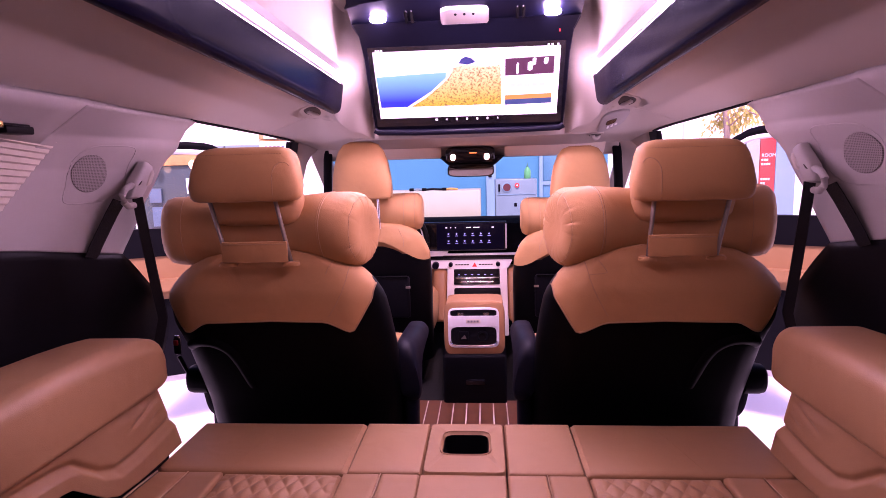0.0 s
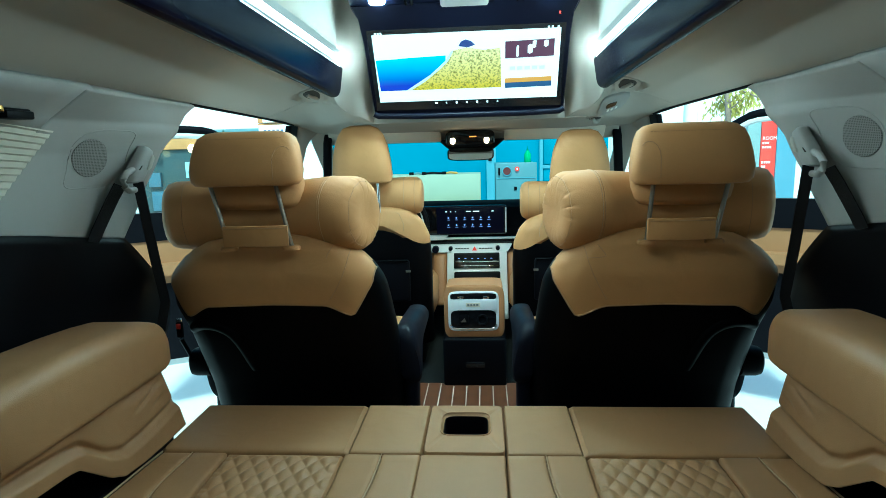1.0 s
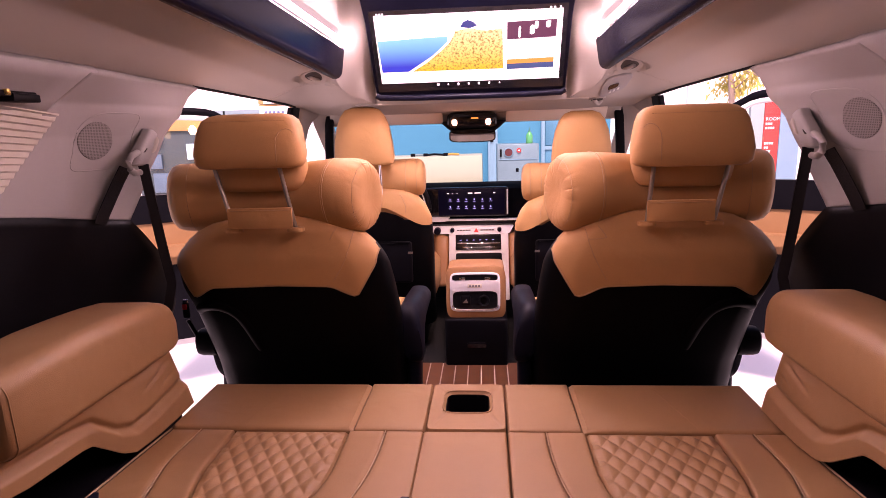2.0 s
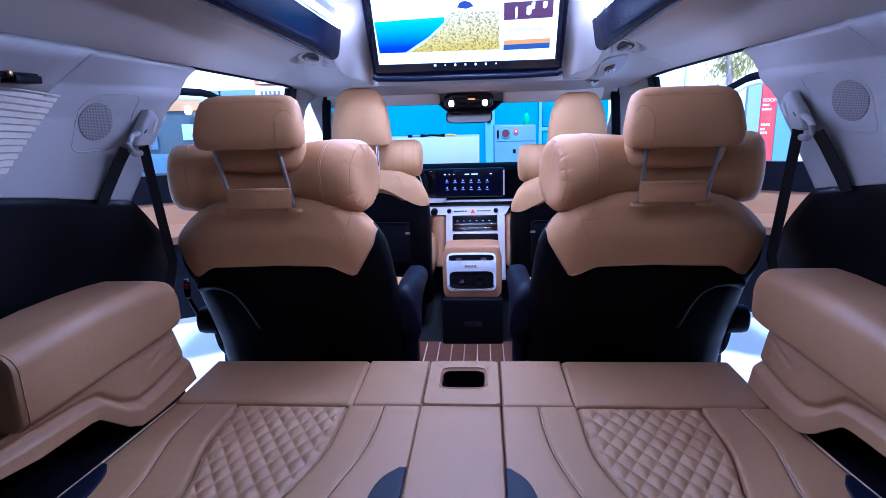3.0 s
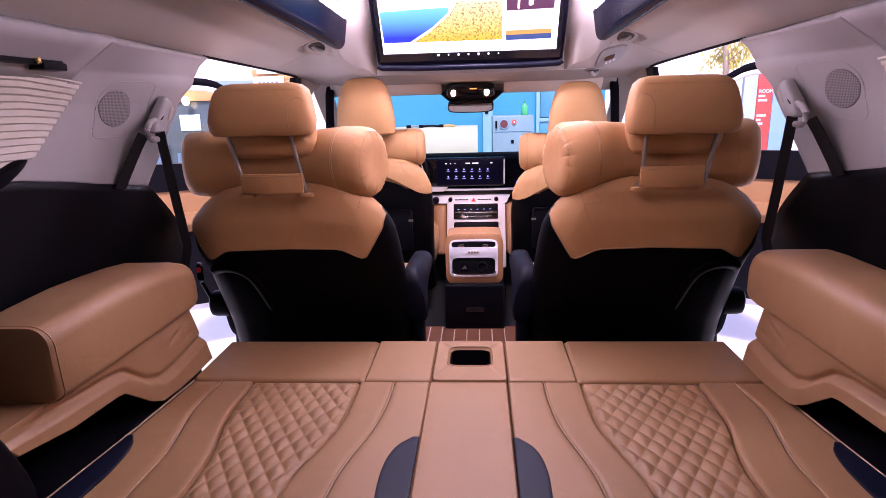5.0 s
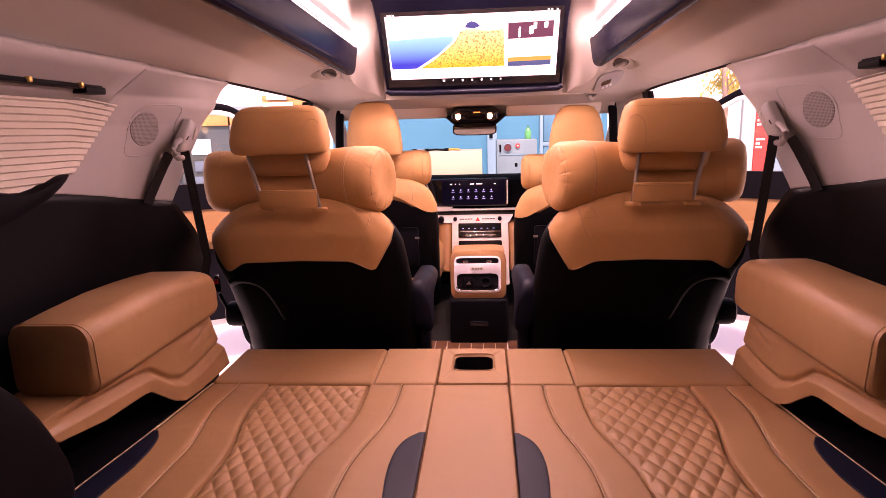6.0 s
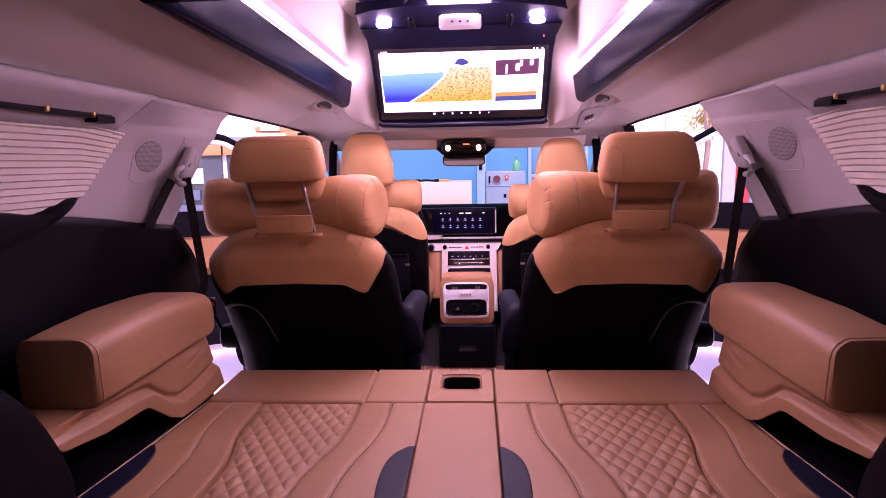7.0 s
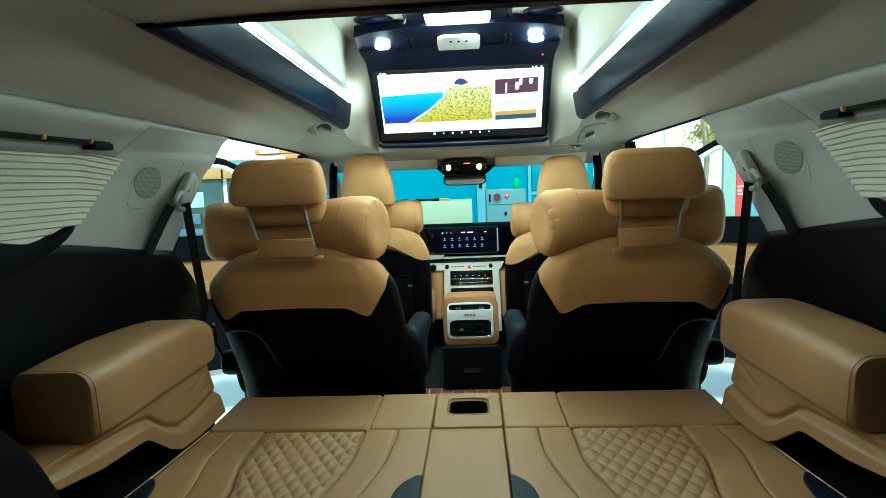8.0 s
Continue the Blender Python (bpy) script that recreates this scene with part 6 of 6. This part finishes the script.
part("nozzle", loft(bmesh.new(), [oval((0.535, 6.78, 0.957 + z), (r_, 0, 0), (0, r_, 0), 2, 12) for z, r_ in ((0, 0.012), (0.012, 0.012), (0.014, 0.004), (0.045, 0.003))]), mat("dark_green_cap", (0.02, 0.18, 0.10), 0.4, bump=0), bot)

# shop beside the workshop
SHOP = mat("pale_plaster", (0.88, 0.88, 0.87), 0.8, var=0.05, scale=1.5, bump=0.1, grain=60)
AMBER = mat("amber_timber", (0.55, 0.28, 0.10), 0.6, var=0.25, bump=0.1)
SHOP_GLASS = mat("shop_glass", (0.07, 0.10, 0.11), 0.1, var=0.5, scale=1.3, bump=0)
PALE_BLUE = mat("pale_blue_panel", (0.45, 0.68, 0.80), 0.4, var=0.1, bump=0)
PRINT = mat("blue_grey_print", (0.12, 0.16, 0.28), 0.5, bump=0)
sl = thing("shop_building", (-5, 9.2, GROUND_Z), "white shop front with amber timber and lit windows", "building")
part("wall", rbox(-9.0, -2.27, 9.2, 9.6, GROUND_Z, 3.6, 0.01), SHOP, sl)
for k, (x, w) in enumerate(((-3.42, 0.85), (-4.65, 1.45), (-6.2, 1.45))):
    w_ = part("window", rbox(x - w / 2, x + w / 2, 9.15, 9.2, -0.1, 1.12, 0.006), SHOP_GLASS, sl, "dark shop window")
    part("sill", rbox(x - w / 2 - 0.06, x + w / 2 + 0.06, 9.08, 9.2, -0.18, -0.1, 0.006), AMBER, w_)
    part("lintel", rbox(x - w / 2 - 0.06, x + w / 2 + 0.06, 9.10, 9.2, 1.12, 1.28, 0.006), AMBER, w_)
    part("fascia", rbox(x - w / 2 - 0.06, x + w / 2 + 0.06, 9.11, 9.2, 1.285, 1.40, 0.006), STEEL, w_)
    part("blind", rbox(x + 0.1, x + 0.42, 9.13, 9.15, 0.68, 0.92, 0.004), PALE_BLUE, w_)
for x, z, w, h in ((-4.95, 0.18, 0.34, 0.30), (-4.45, 0.10, 0.40, 0.24), (-4.40, 0.42, 0.22, 0.16), (-5.05, 0.55, 0.20, 0.22), (-3.5, 0.2, 0.3, 0.34)):
    part("display_case", rbox(x - w / 2, x + w / 2, 9.10, 9.15, z, z + h, 0.01), mat("slate_blue_case", (0.10, 0.17, 0.24), 0.4, var=0.3, scale=6, bump=0), sl)
for k in range(4):
    part("timber_board", rbox(-3.35, -2.4, 9.14, 9.2, 1.22 + 0.085 * k, 1.295 + 0.085 * k, 0.006), AMBER, sl)
for x in (-4.35, -4.95, -5.4):
    part("lamp", loft(bmesh.new(), [oval((x, 9.0, 1.06 + z), (r_, 0, 0), (0, r_, 0), 2, 14) for z, r_ in ((0, 0.03), (0.04, 0.055), (0.09, 0.055), (0.13, 0.02))]), glow("shop_lamp_glow", (1.0, 0.75, 0.45), 6.0), sl)
board = thing("shop_sign", (-3.1, 9.1, 1.28), "white shop sign with small dark print", "sign")
part("board", rbox(-3.32, -2.86, 9.08, 9.13, 1.26, 1.44, 0.004), SHOP, board)
part("upper_board", rbox(-3.25, -2.95, 9.08, 9.13, 1.48, 1.62, 0.004), SHOP, board)
for k in range(5):
    part("print_bar", rbox(-3.24 + 0.065 * k, -3.20 + 0.065 * k, 9.075, 9.082, 1.31, 1.37, 0.001, 1), PRINT, board)

# right-hand side: sign board, column, tree and a far building
sr = thing("shop_building", (7, 12, GROUND_Z), "pale neighbouring building beyond the forecourt", "building")
part("wall", rbox(1.9, 9.0, 12.0, 12.4, GROUND_Z, 3.4, 0.01), SHOP, sr)
for k in range(4):
    part("window", rbox(3.2 + 1.4 * k, 4.1 + 1.4 * k, 11.96, 12.0, 0.6, 1.6, 0.006), mat("bright_pane", (0.82, 0.83, 0.84), 0.3, var=0.08, bump=0), sr)
sg = thing("sign_board", (3.17, 7.05, GROUND_Z), "upright red, teal and blue sign board with white lettering", "sign")
WHITE = mat("white_print", (0.85, 0.85, 0.85), 0.5, var=0.02, bump=0)
for x0_, x1_, nm, col in ((2.93, 3.073, "teal_panel", (0.30, 0.37, 0.38)), (3.078, 3.240, "red_panel", (0.70, 0.05, 0.04)), (3.245, 3.46, "blue_panel", (0.16, 0.29, 0.40))):
    part(nm, rbox(x0_, x1_, 7.02, 7.08, GROUND_Z, 1.24, 0.004), mat("sign_" + nm, col, 0.4, var=0.05, bump=0), sg)
tx = bpy.data.curves.new("lettering", "FONT")
tx.body, tx.size, tx.extrude = "ROOM", 0.050, 0.001
letter = new("lettering", tx)
letter.data.materials.append(WHITE)
letter.parent = sg
letter.matrix_parent_inverse = Matrix.Translation(-sg.location)
letter.matrix_basis = pose(3.090, 7.015, 1.0, 90, 0, 0)
for z, n_ in ((0.965, 3), (0.92, 4), (0.757, 4), (0.71, 2), (0.67, 3)):
    for k in range(n_):
        part("print_bar", rbox(3.092 + 0.025 * k, 3.109 + 0.025 * k, 7.012, 7.02, z - 0.012, z + 0.012, 0.001, 1), WHITE, sg)
col = thing("pale_column", (2.5, 7.6, GROUND_Z), "pale round column beside the sign", "column")
part("shaft", loft(bmesh.new(), [oval((2.52, 7.6, z), (r_, 0, 0), (0, r_, 0), 2, 20) for z, r_ in ((GROUND_Z, 0.10), (0.0, 0.085), (2.4, 0.08))]), SHOP, col)

TRUNK = mat("tree_bark", (0.38, 0.29, 0.23), 0.9, var=0.3, bump=0.6, grain=60)
LEAF = mat("leaf_green", (0.60, 0.53, 0.12), 0.6, var=0.4, scale=4, bump=0.0)
tree = thing("street_tree", (3.15, 8.1, GROUND_Z), "slender street tree with sparse hanging yellow-green leaves", "tree")
part("trunk", tube(bmesh.new(), [(3.15, 8.1, GROUND_Z), (3.13, 8.1, 0.5), (3.16, 8.08, 1.1), (3.12, 8.1, 1.7), (3.15, 8.1, 2.3)], 0.035, 10), TRUNK, tree)
rng = random.Random(4)
limbs = []
for k in range(9):
    a, z0 = rng.uniform(0, 6.28), rng.uniform(1.3, 2.1)
    tip = Vector((3.14 + 0.5 * math.cos(a), 8.1 + 0.5 * math.sin(a), z0 + rng.uniform(-0.1, 0.35)))
    base = Vector((3.14, 8.1, z0))
    mid_ = (base + tip) / 2 + Vector((0, 0, 0.12))
    part("limb", tube(bmesh.new(), [base, mid_, tip], 0.010, 6), TRUNK, tree)
    limbs.append((base, mid_, tip))
bm = bmesh.new()
for k in range(1100):
    b0, m0, t0 = rng.choice(limbs)
    f = rng.uniform(0.2, 1.1)
    p = (b0.lerp(m0, f * 2) if f < 0.5 else m0.lerp(t0, f * 2 - 1)) + Vector([rng.gauss(0, 0.07) for _ in range(3)])
    d = Vector((rng.gauss(0, 0.5), rng.gauss(0, 0.5), -1)).normalized() * rng.uniform(0.05, 0.09)
    w = d.cross(Vector((rng.gauss(0, 1), rng.gauss(0, 1), 0.2))).normalized() * 0.014
    vs = [bm.verts.new(q) for q in (p, p + d * 0.5 + w, p + d, p + d * 0.5 - w)]
    bm.faces.new(vs)
crown = part("crown", bm, LEAF, tree)
tagged(crown, kind="stuff")
